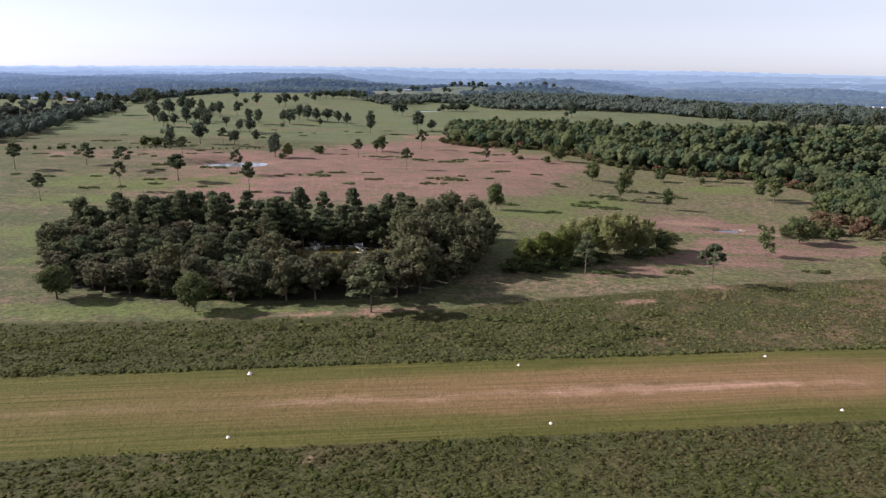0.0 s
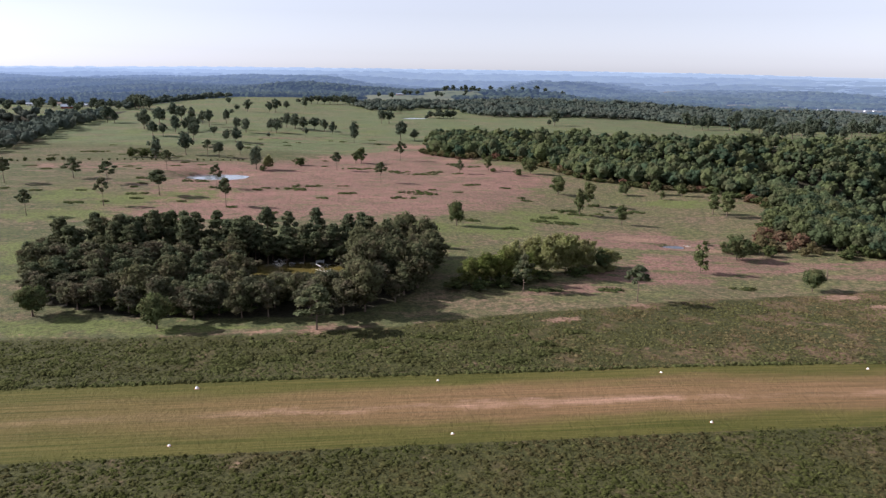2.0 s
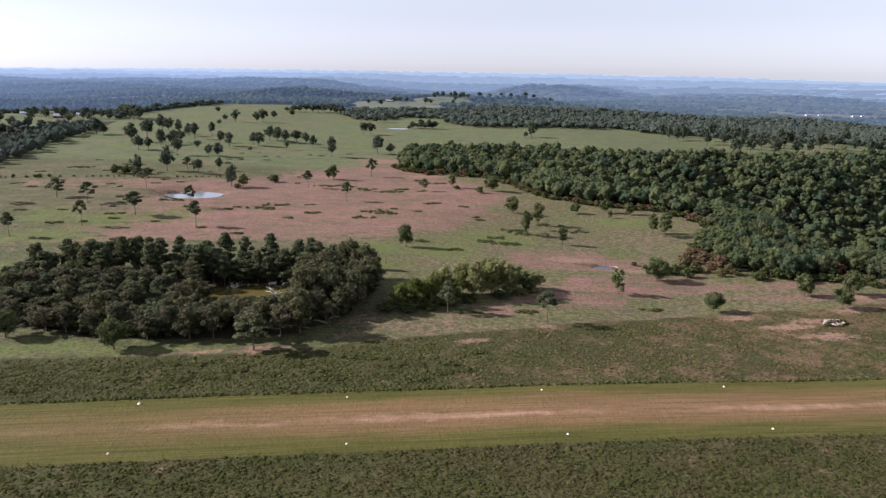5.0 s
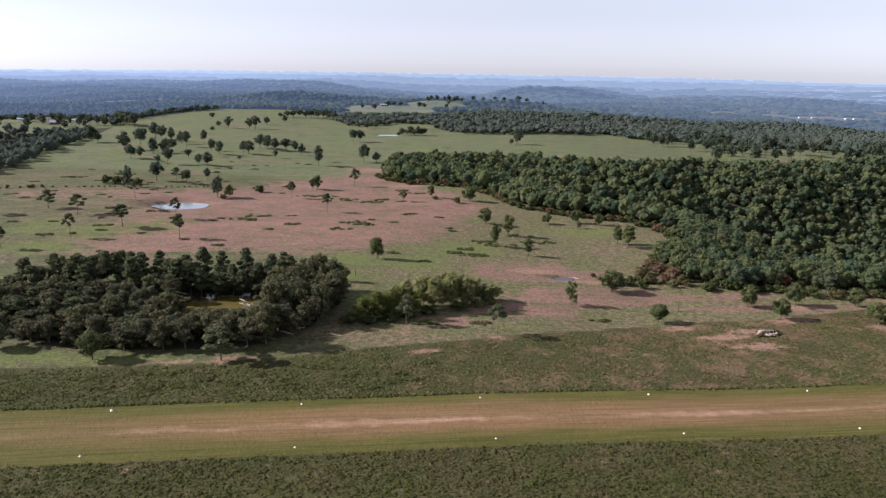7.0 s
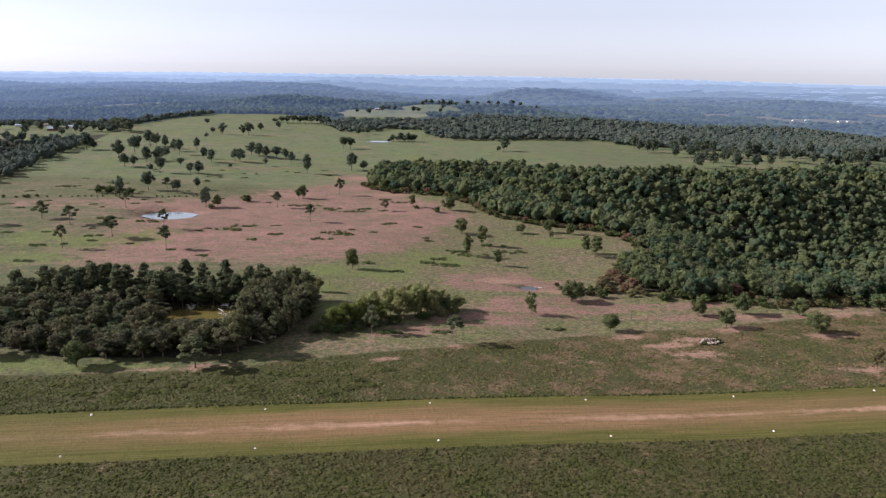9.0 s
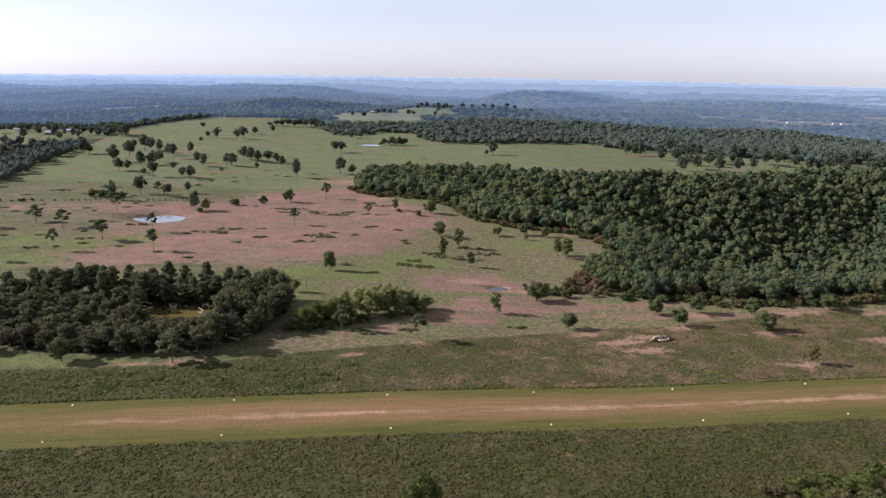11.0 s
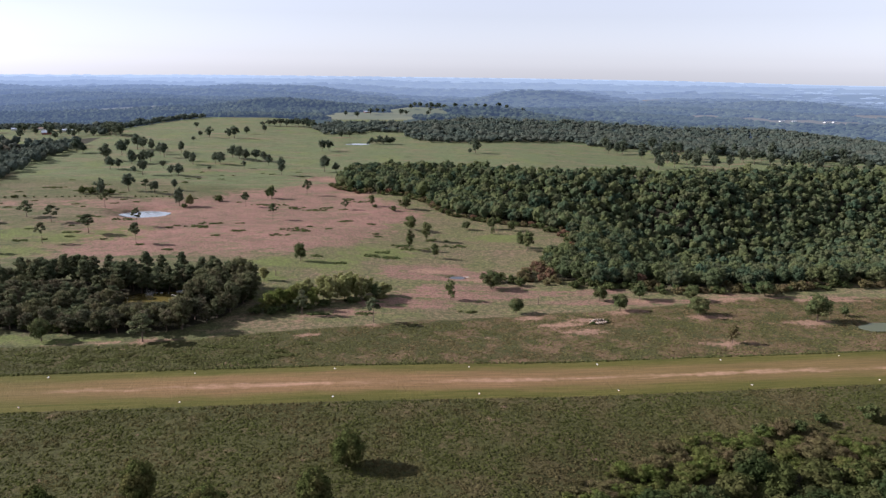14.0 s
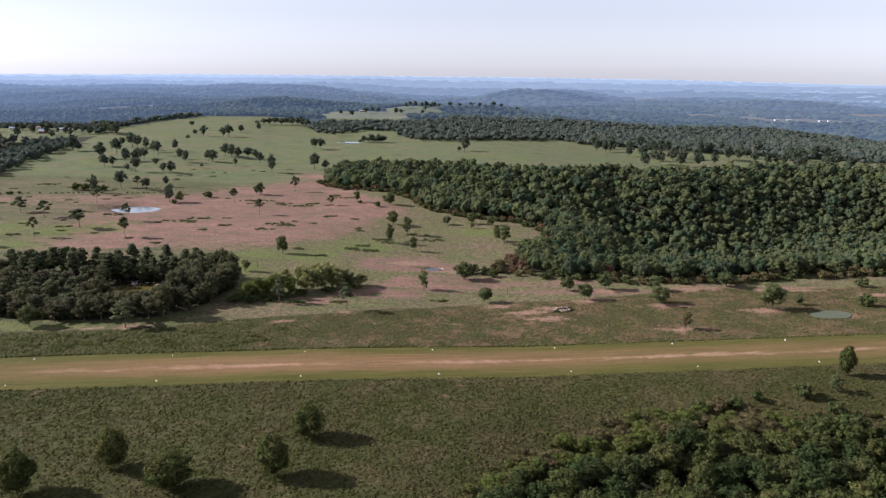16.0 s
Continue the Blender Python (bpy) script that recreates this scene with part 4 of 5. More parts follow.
# savanna on the slope beyond the ravine
rng = random.Random(5)
spots = []
for x, y in [(491, 783), (519, 798), (549, 825), (577, 850), (538, 774), (556, 761), (595, 795), (643, 846), (596, 851), (661, 942), (646, 822), (651, 790), (663, 779), (678, 779), (718, 780), (501, 948), (523, 873), (495, 953), (526, 837), (715, 802)]:
    far_oaks.plant(x, y, rng.uniform(12, 15.5), rng.uniform(11, 14.5), "brownish green tree on the grassy slope beyond the ravine", group="slope trees")
    spots.append((x, y))
while len(spots) < 52:
    x, y = rng.uniform(470, 800), rng.uniform(715, 1000)
    d = float(inside(FIELD, x, y))
    if -30 < d < 110 and inside(RAVINE, x, y) < -6 and rng.random() < (0.75 if d > 40 else 1.0) and all((x - a) ** 2 + (y - b) ** 2 > 170 for a, b in spots):
        spots.append((x, y))
        far_oaks.plant(x, y, rng.uniform(11, 17), rng.uniform(9, 14), "brownish green tree on the grassy slope beyond the ravine", group="slope trees")

# ---- hedges and thickets ----
for x, y, h, w in [(-25, 510, 5.9, 10), (-148, 540, 7.5, 9), (-140, 541, 7, 10), (-132, 540, 6.5, 10), (-124, 540, 5.5, 9), (125, 467, 4.8, 6.2), (-47, 478, 4, 6), (110, 480, 3, 5), (170, 283, 2.2, 3.5), (184, 268, 5, 7),
                   (178, 270, 6.5, 8), (172, 268, 4.5, 6), (188, 262, 5, 7), (375, 185, 7.4, 10.2), (400, 223, 5.6, 7), (274, 81, 5.8, 7.4), (280, 70, 5.0, 7.2), (244, 76, 4.1, 6.2), (254, 80, 4.0, 6.0), (230, 76, 3.6, 6.0)]:
    shrubs.plant(x, y, h, w, "bushy green shrub in rough grass", "shrub", "pasture shrubs")
rng = random.Random(8)
for k in range(42):
    x = -232 + k * 4.6 + rng.uniform(-1.0, 1.0)
    if rng.random() < (0.8 if x > -190 else 0.95) and x < -60:
        s = rng.uniform(1.0, 1.7) if x > -170 else rng.uniform(1.2, 3.4)
        shrubs.plant(x, 527 + 0.03 * x + rng.uniform(-1.5, 1.5), s, s * rng.uniform(1.0, 1.9), "small round bush in a row along the old fence line", "shrub", "fence line bushes")


def bramble_patch(x, y, rx, ry, tall, seed, label="low sprawling green bramble thicket in dry pink grass"):
    """A low sprawling thicket, lying along the slope."""
    rng = np.random.default_rng(seed)
    lobes = []
    for _ in range(int(6 + rx * ry * 0.22)):
        a, r = rng.uniform(0, 6.28), math.sqrt(rng.uniform(0, 1))
        px, py = rx * r * math.cos(a), ry * r * math.sin(a)
        s = rng.uniform(0.7, 1.5)
        lobes.append((px, py, z_at(x + px, y + py) - z_at(x, y) + 0.1, s * 1.5, s * 1.3, tall * rng.uniform(0.5, 1.1)))
    shape = joined([sprays(rng, lobes, 26 * len(lobes), 0.30, 0.9)] + cores(rng, lobes, 1, 0.8))
    ob = new("bramble_patch", mesh_of("bramble_patch", *shape, MAT_BRAMBLE if "bramble" in label else MAT_TUFT_WEEDS))
    ob.location = (x, y, z_at(x, y))
    return tagged(ob, label, "bramble", kind="stuff")


for k, (x, y, rx, ry) in enumerate([(48, 396, 11, 6), (40, 378, 8, 4), (56, 392, 6, 3), (58, 470, 14, 4), (72, 478, 9, 3), (44, 480, 9, 4), (20, 494, 16, 5), (86, 424, 6, 3), (103, 324, 6, 3), (112, 320, 9, 4),
                                    (113, 333, 6, 4), (125, 352, 8, 4), (133, 345, 10, 4)] + [(152, 372, 8, 4), (160, 356, 12, 4), (-16, 418, 9, 3), (-22, 405, 10, 4), (-80, 425, 10, 4), (-108, 436, 9, 3), (96, 506, 9, 3),
                                    (88, 520, 6, 3), (10, 390, 5, 2), (70, 318, 4, 2.5), (84, 300, 3, 2), (25, 300, 5, 2), (-128, 365, 6, 2), (98, 205, 4, 2), (76, 205, 5, 2), (150, 215, 5, 2), (-185, 575, 12, 4), (-150, 590, 10, 3)]):
    bramble_patch(x, y, rx, ry, 0.8, 300 + k)
rng = random.Random(16)
for k in range(70):
    x, y = rng.uniform(-210, 120), rng.uniform(322, 690)
    if inside(RAVINE, x, y) < -12:
        s = rng.uniform(1.2, 3.4)
        bramble_patch(x, y, s, s * rng.uniform(0.3, 0.6), rng.uniform(0.35, 0.7), 430 + k, "small dark bramble tuft in the open pasture")
rng = random.Random(17)
for k in range(34):
    x, y = rng.uniform(-115, 75), rng.uniform(141, 166)
    bramble_patch(x, y, rng.uniform(2.0, 5.0), rng.uniform(0.8, 1.6), rng.uniform(0.35, 0.75), 360 + k, "lush low weed clump in the grass beyond the airstrip")

# ---- the wood round the muddy pond ----
wood_dull = Stand("wood", 6, 400, MAT_WOOD, 1500, 0.29, 5.8)
wood_dark = Stand("wood", 4, 410, MAT_PINE, 1500, 0.29, 5.8)
wood_pine = Stand("dense_pine", 5, 420, MAT_PINE, 1700, 0.32, 5.4)
wood_oak = Stand("broad", 4, 440, MAT_WOOD_OAK, 1700, 0.29, 7.4)


def wood_trees():
    rng = random.Random(21)
    spots = []
    tries = 0
    while tries < 9000:
        tries += 1
        x, y = rng.uniform(-108, 48), rng.uniform(180, 308)
        d = float(inside(WOOD, x, y))
        if d < 2.0 or oval(-6, 239, 20.5, 13.0, x, y) > 0 or (abs(x + 4) < 22 and 216 < y < 226 and rng.random() < 0.3) or oval(-58, 254, 10, 5, x, y) > 0:
            continue
        if all((x - a) ** 2 + (y - b) ** 2 > 38 for a, b in spots):
            spots.append((x, y))
    for x, y in spots:
        back = y > 246
        if y < 229 and -21 < x < 12:
            tall = ((240 - y) * 0.262 - 2.6) * rng.uniform(0.85, 1.1)
            if tall < 1.8:
                continue
            (wood_dull if rng.random() < 0.7 else wood_oak).plant(x, y, tall, min(8.0, 3.0 + tall * 0.6), "low brownish tree on the near bank of the pond", group="pond bank trees")
        elif back and rng.random() < 0.5:
            wood_pine.plant(x, y, rng.uniform(11, 16.5), rng.uniform(7, 9), "tall dark pine at the back of the pond wood", group="pond wood pines")
        elif x > 14 and rng.random() < 0.8:
            wood_oak.plant(x, y, rng.uniform(13, 17.5), rng.uniform(10, 13), "broad leafy tree at the end of the pond wood", group="pond wood broadleaf trees")
        elif rng.random() < 0.2:
            wood_oak.plant(x, y, rng.uniform(9, 13), rng.uniform(8.5, 10.5), "broad leafy tree within the pond wood", group="pond wood broadleaf trees")
        else:
            (wood_dull if rng.random() < 0.6 else wood_dark).plant(x, y, rng.uniform(7.5, 11.5) - (1.5 if back else 0), rng.uniform(6.4, 9.2), "dull brownish green tree in the dense pond wood", group="pond wood trees")


wood_trees()
rng = random.Random(22)
for k in range(17):
    x = -74 + 5.6 * k + rng.uniform(-1.5, 1.5)
    y = 257 + 9 * math.sin(k * 0.42) + rng.uniform(-3, 5)
    wood_pine.plant(x, y, rng.uniform(11.5, 16), rng.uniform(6.5, 9), "tall dark pine at the back of the pond wood", group="pond wood pines")
    if k > 6:
        wood_dark.plant(x + 2.5, 254 + rng.uniform(0, 4), rng.uniform(6, 9), rng.uniform(6, 8), "dull brownish green tree in the dense pond wood", group="pond wood trees")
rng = random.Random(23)
for k in range(34):
    t = k / 33
    x, y = -88 + 128 * t, 203 - 34 * math.sin(math.pi * min(1, t * 1.15)) ** 0.8 + 19 + (10 * max(0, t - 0.75) * 4) * 0.3
    shrubs.plant(x, y - 3 + rng.uniform(0, 6), rng.uniform(2.2, 4.2), rng.uniform(4, 7), "dark undergrowth along the foot of the pond wood", "shrub", "pond wood undergrowth")
rng = random.Random(24)
for k in range(15):
    x = -26 + 2.9 * k
    shrubs.plant(x, 253.5 + 2.5 * math.cos(0.4 * k) + rng.uniform(0, 5), rng.uniform(4.5, 7.0), rng.uniform(6, 8), "dense dark undergrowth on the far bank of the pond", "shrub", "pond bank undergrowth")
wood_pine.plant(-70, 284, 11, 7, "dark pine just behind the pond wood", group="pond wood pines")
willows.plant(43, 262, 8, 6, "yellow-green leafy tree at the end of the wood")

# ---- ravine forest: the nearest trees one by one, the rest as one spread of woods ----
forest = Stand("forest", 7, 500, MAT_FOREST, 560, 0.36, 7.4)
forest_red = Stand("forest", 2, 520, MAT_RED, 420, 0.5, 7.4)


def spread(seed, poly, box, gap, extra=None):
    rng = random.Random(seed)
    cells, out = {}, []
    x0, x1, y0, y1 = box
    for _ in range(int((x1 - x0) * (y1 - y0) / gap / gap * 9)):
        x, y = rng.uniform(x0, x1), rng.uniform(y0, y1)
        i, j = int(x // gap), int(y // gap)
        if any((x - a) ** 2 + (y - b) ** 2 < gap * gap for u in (-1, 0, 1) for v in (-1, 0, 1) for a, b in cells.get((i + u, j + v), ())):
            continue
        cells.setdefault((i, j), []).append((x, y))
        out.append((x, y))
    a = np.array(out)
    return a[inside(poly, a[:, 0], a[:, 1]) > 1.0]


def low_crown(rng, wide, tall, leaves, size, clumps=10):
    lobes = dome_lobes(rng, wide * 1.1, tall * 0.08, tall, clumps)
    lobes = lobes[:1] + lobes[2:]
    v, f = sprays(rng, lobes, leaves, size, 0.6, 0.02)
    f = f[v[f][:, :, 2].mean(1) > tall * 0.26]
    used, back = np.unique(f, return_inverse=True)
    return joined([(v[used], back.reshape(-1, 3))] + cores(rng, lobes[:1], 2, 0.88) + cores(rng, lobes[1:], 1, 0.86))


def scatter_mesh(name, models, spots, material, seed, sizes):
    """Joins many low crowns into one mesh."""
    rng = np.random.default_rng(seed)
    out, tones = [], []
    zs = height(spots[:, 0], spots[:, 1])
    for (x, y), z in zip(spots, zs):
        v, f = models[rng.integers(len(models))]
        a, s = rng.uniform(0, 6.28), rng.uniform(*sizes)
        c, q = math.cos(a), math.sin(a)
        r = np.stack([v[:, 0] * c - v[:, 1] * q, v[:, 0] * q + v[:, 1] * c, v[:, 2] * rng.uniform(0.9, 1.12)], 1) * s
        out.append((r + (x, y, z - 0.6), f))
        tones.append(np.full(len(v), rng.uniform(0, 1)))
    me = mesh_of(name, *joined(out), material)
    me.attributes.new("tone", "FLOAT", "POINT").data.foreach_set("value", np.concatenate(tones).astype(np.float32))
    return me


def ravine_forest():
    spots = spread(31, RAVINE, (60, 860, 235, 750), 6.7)
    spots = spots[spots[:, 0] - 108 < 0.84 * (spots[:, 1] + 154)]
    reach = np.hypot(spots[:, 0] - 200, spots[:, 1] - 180)
    order = np.argsort(reach)
    rng = random.Random(33)
    for x, y in spots[order[:285]]:
        edge = float(inside(RAVINE, x, y))
        if edge < 14 and rng.random() < 0.10:
            forest_red.plant(x, y, rng.uniform(5, 8), rng.uniform(6, 8), "reddened tree on the edge of the ravine forest", group="reddened edge trees")
        elif edge < 12 and rng.random() < 0.35:
            dull_shrubs.plant(x, y, rng.uniform(3.5, 6), rng.uniform(6, 9), "brownish shrub on the edge of the ravine forest", "shrub", "forest edge shrubs")
        else:
            forest.plant(x, y, rng.uniform(9.5, 13.0) + min(4, edge * 0.08), rng.uniform(8.0, 10.5), "leafy green tree in the dense ravine forest", group="ravine forest trees")
    g = np.random.default_rng(35)
    models = [low_crown(g, g.uniform(10.0, 13.5), g.uniform(11.0, 15.0), 130, 0.46) for _ in range(12)]
    rest = spots[order[285:]]
    rest = rest[(rest[:, 1] > 245)]
    far = np.hypot(rest[:, 0] - 200, rest[:, 1] - 180) > 290
    plainer = [low_crown(g, g.uniform(10.0, 13.5), g.uniform(11.0, 15.0), 64, 0.56, 8) for _ in range(12)]
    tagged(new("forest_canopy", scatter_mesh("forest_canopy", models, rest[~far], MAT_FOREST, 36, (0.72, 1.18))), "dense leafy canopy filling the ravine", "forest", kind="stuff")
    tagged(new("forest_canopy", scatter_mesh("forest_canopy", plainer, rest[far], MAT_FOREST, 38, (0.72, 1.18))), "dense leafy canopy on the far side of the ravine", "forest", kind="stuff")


ravine_forest()


def edge_shrubs():
    """Brush along the near edge of the ravine forest."""
    rng = random.Random(37)
    near = RAVINE[:16]
    for (ax, ay), (bx, by) in zip(near, near[1:]):
        n = max(1, int(math.hypot(bx - ax, by - ay) / 3.6))
        for k in range(n):
            t = (k + rng.random()) / n
            x, y = ax + (bx - ax) * t + rng.uniform(-3.5, 1), ay + (by - ay) * t + rng.uniform(-6, 1)
            kind = rng.random()
            stand, text = (dull_shrubs, "brownish shrub") if kind < 0.42 else (shrubs, "green shrub") if kind < 0.86 else (red_shrubs, "reddened shrub")
            stand.plant(x, y, rng.uniform(2.4, 5.6), rng.uniform(4.5, 8), text + " on the edge of the ravine forest", "shrub", "forest edge shrubs")


red_shrubs = Stand("shrub", 2, 220, MAT_RED, 380, 0.9, 12.0)
edge_shrubs()

# ---- wood south of the strip, closest to the camera ----
south = Stand("young", 7, 600, MAT_SOUTH, 1500, 0.28, 7.4)
south_dark = Stand("young", 3, 606, MAT_SOUTH, 1500, 0.28, 7.4)
south_dull = Stand("young", 3, 610, MAT_SLOPE, 1500, 0.28, 7.4)
south_lime = Stand("bush", 3, 620, MAT_LIME, 1300, 0.40, 12.0)
south_red = Stand("bush", 2, 630, MAT_RED, 450, 0.75, 12.0)


def south_wood():
    rng = random.Random(41)
    spots = spread(42, SOUTH_WOOD, (130, 350, 0, 75), 7.2)
    for x, y in spots:
        edge = float(inside(SOUTH_WOOD, x, y))
        if edge < 7:
            kind = rng.random()
            if kind < 0.38:
                south_lime.plant(x, y, rng.uniform(2.5, 4.5), rng.uniform(5, 8), "bright green bush on the edge of the wood", "bush", "wood edge bushes")
            elif kind < 0.41:
                south_red.plant(x, y, rng.uniform(1.8, 3.0), rng.uniform(5, 8), "reddish brown bush on the edge of the wood", "bush", "wood edge bushes")
            else:
                rng.choice((south, south, south_dull)).plant(x, y, rng.uniform(4, 8), rng.uniform(5, 8), "young leafy tree on the edge of the near wood", group="near wood trees")
        else:
            rng.choice((south, south, south, south_dark, south_dull)).plant(x, y, rng.uniform(9, 15), rng.uniform(8.5, 12.5), "leafy green tree in the near wood below the airstrip", group="near wood trees")


south_wood()


def south_fringe():
    """Low brush that thins out from the near wood into the grass."""
    rng = random.Random(44)
    near = SOUTH_WOOD[:7]
    for (ax, ay), (bx, by) in zip(near, near[1:]):
        n = max(1, int(math.hypot(bx - ax, by - ay) / 1.9))
        for k in range(n):
            t, out = (k + rng.random()) / n, rng.uniform(0, 1) ** 1.4 * 15
            x, y = ax + (bx - ax) * t - 0.35 * out, ay + (by - ay) * t + 0.9 * out
            kind, s = rng.random(), rng.uniform(1.8, 4.6) * (1.15 - out / 18)
            stand, text = (south_lime, "low bright green") if kind < 0.55 else (south_brown, "low brownish") if kind < 0.985 else (south_red, "low reddish")
            stand.plant(x, y, s, s * rng.uniform(1.5, 2.8), text + " bush in the grass before the near wood", "bush", "wood fringe bushes")


south_brown = Stand("bush", 3, 640, MAT_DULL, 1200, 0.40, 12.0)
south_fringe()
rng = random.Random(45)
for k, (x, y) in enumerate([(195, 70), (204, 73), (213, 74), (197, 65), (206, 66), (216, 70), (188, 63), (179, 56), (175, 58), (170, 51), (223, 71), (231, 75), (238, 76), (239, 69), (184, 57), (165, 48), (202, 61)]):
    stand, text = (south_lime, "broad feathery light green") if k % 3 else (south_brown, "broad feathery brownish")
    stand.plant(x, y, rng.uniform(3.0, 4.8), rng.uniform(6.0, 9.0), text + " bush before the near wood", "bush", "feathery wood edge bushes")

# ---- woods left of the pasture and behind it ----
def left_woods():
    draw = [(-252, 560), (-255, 620), (-262, 679), (-270, 779), (-274, 882), (-292, 960), (-360, 958), (-424, 976), (-640, 984), (-640, 560)]
    g = np.random.default_rng(50)
    models = [low_crown(g, g.uniform(11, 14), g.uniform(10, 14), 26, 0.85, 5) for _ in range(7)]
    spots = spread(51, draw, (-640, -250, 560, 985), 10.0)
    tagged(new("draw_woods", scatter_mesh("draw_woods", models, spots, MAT_HAZY_BELT, 52, (0.8, 1.15))), "dark woods filling the draw beside the pasture", "woods", kind="stuff")
    belt = [(30, 1130), (87, 1123), (117, 1186), (179, 1166), (178, 1046), (221, 992), (304, 1008), (378, 1050), (471, 1103), (487, 1043), (545, 1015), (605, 965), (725, 885), (845, 785), (930, 700), (1300, 1150), (1300, 1480), (330, 1480), (280, 1400), (190, 1350), (60, 1360), (14, 1290)]
    spots = spread(53, belt, (0, 1300, 690, 1530), 12.5)
    yard = [(-300, 1062), (-330, 1152), (-380, 1188), (-640, 1198), (-640, 1480), (-220, 1480), (-275, 1344), (-306, 1171)]
    more = spread(54, yard, (-640, -220, 1060, 1480), 12.5)
    spots = np.concatenate([spots, more])
    spots = spots[(clearing(spots[:, 0], spots[:, 1]) < 0) & (np.abs(spots[:, 0] - 150) < 0.80 * (spots[:, 1] + 154))]
    models = [low_crown(g, g.uniform(13, 18), g.uniform(9, 12), 20, 0.8, 5) for _ in range(7)]
    tagged(new("belt_woods", scatter_mesh("belt_woods", models, spots, MAT_HAZY_BELT, 55, (0.72, 1.15))), "wooded belt behind the far pasture", "woods", kind="stuff")


left_woods()


def far_woods():
    """Woods from the pasture's end to the skyline, banded by the haze painted on them."""
    g = np.random.default_rng(60)
    v0, f0 = ICO[1]
    f0 = f0[v0[f0][:, :, 2].mean(1) > -0.4]          # the undersides never show
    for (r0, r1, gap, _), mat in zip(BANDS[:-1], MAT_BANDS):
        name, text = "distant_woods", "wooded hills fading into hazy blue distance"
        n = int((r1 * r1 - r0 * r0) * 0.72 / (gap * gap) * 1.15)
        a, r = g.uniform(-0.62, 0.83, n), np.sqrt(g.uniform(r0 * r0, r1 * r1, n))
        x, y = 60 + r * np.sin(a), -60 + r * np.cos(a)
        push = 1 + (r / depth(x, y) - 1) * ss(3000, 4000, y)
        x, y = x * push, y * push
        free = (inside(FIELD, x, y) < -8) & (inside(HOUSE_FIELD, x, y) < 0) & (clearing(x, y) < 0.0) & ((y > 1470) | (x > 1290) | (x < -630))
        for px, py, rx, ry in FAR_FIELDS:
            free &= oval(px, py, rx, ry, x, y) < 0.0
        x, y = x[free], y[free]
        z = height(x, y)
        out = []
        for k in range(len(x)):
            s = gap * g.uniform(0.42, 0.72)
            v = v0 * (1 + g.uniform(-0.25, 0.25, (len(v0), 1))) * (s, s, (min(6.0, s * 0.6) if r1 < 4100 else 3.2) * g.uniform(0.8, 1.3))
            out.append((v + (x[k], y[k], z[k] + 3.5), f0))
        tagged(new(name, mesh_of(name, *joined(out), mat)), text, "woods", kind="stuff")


far_woods()


# ---- tall grass of the strips beside the runway ----
def tall_grass():
    g = np.random.default_rng(70)
    n = 75000
    x, y = g.uniform(-150, 430, n), g.uniform(12, 232, n)
    lump = np.sin(x * 0.31 + 3 * np.sin(y * 0.17)) * np.cos(y * 0.43 + 2 * np.sin(x * 0.11)) * 0.5 + 0.5
    ok = np.where(y < STRIP_Y, y < STRIP_Y - STRIP_HALF + 0.3, (y > STRIP_Y + STRIP_HALF - 0.3) & (inside(ROUGH_NORTH, x, y) > g.uniform(-1, 5, n)))
    ok &= inside(SOUTH_WOOD, x, y) < 0
    ok &= g.uniform(0, 1, n) < 0.78 + 0.22 * lump
    for px, py, rx, ry in DIRT:
        ok &= oval(px, py, rx, ry, x, y) < g.uniform(0, 0.5, n)
    for px, py, rx, ry, _ in PONDS:
        ok &= oval(px, py, rx * 1.4, ry * 1.4, x, y) < 0
    bald = np.sin(x * 0.07 + 2.2 * np.sin(y * 0.09)) + np.sin(y * 0.16 + 1.7 * np.sin(x * 0.05)) + 0.6 * np.sin(x * 0.21 + y * 0.13)
    ok &= (y < STRIP_Y) | (g.uniform(0, 1, n) < 1.0 - 0.75 * ss(0.5, 1.5, bald) * ss(-40, 120, x))
    x, y, lump = x[ok], y[ok], lump[ok]
    z, n = height(x, y), len(x)
    tall = (0.32 + 0.26 * lump) * g.uniform(0.6, 1.3, n)
    out_v = []
    for blade in range(5):
        a = g.uniform(0, 6.28, n)
        w, lean = g.uniform(0.10, 0.26, n), g.uniform(0.15, 0.6, n)
        ca, sa = np.cos(a), np.sin(a)
        base = np.stack([x + g.normal(0, 0.5, n), y + g.normal(0, 0.5, n), z - 0.05], 1)
        side = np.stack([-sa * w, ca * w, 0 * a], 1)
        tip = base + np.stack([ca * lean, sa * lean, tall * g.uniform(0.6, 1.1, n)], 1)
        out_v.append(np.stack([base - side, base + side, tip], 1))
    v = np.stack(out_v, 1)
    weeds = (y > STRIP_Y) & (g.uniform(0, 1, n) > ss(-10, 110, x))
    for side, mat, text in ((y < STRIP_Y, MAT_TUFT, "tussocky dark green tall grass below the airstrip"), (weeds, MAT_TUFT_WEEDS, "lush green weeds beyond the airstrip"), ((y > STRIP_Y) & ~weeds, MAT_TUFT_NORTH, "rough green and russet tall grass beyond the airstrip")):
        w = v[side].reshape(-1, 3)
        tagged(new("tall_grass", mesh_of("tall_grass", w, np.arange(len(w)).reshape(-1, 3), mat)), text, "grass", kind="stuff")


tall_grass()


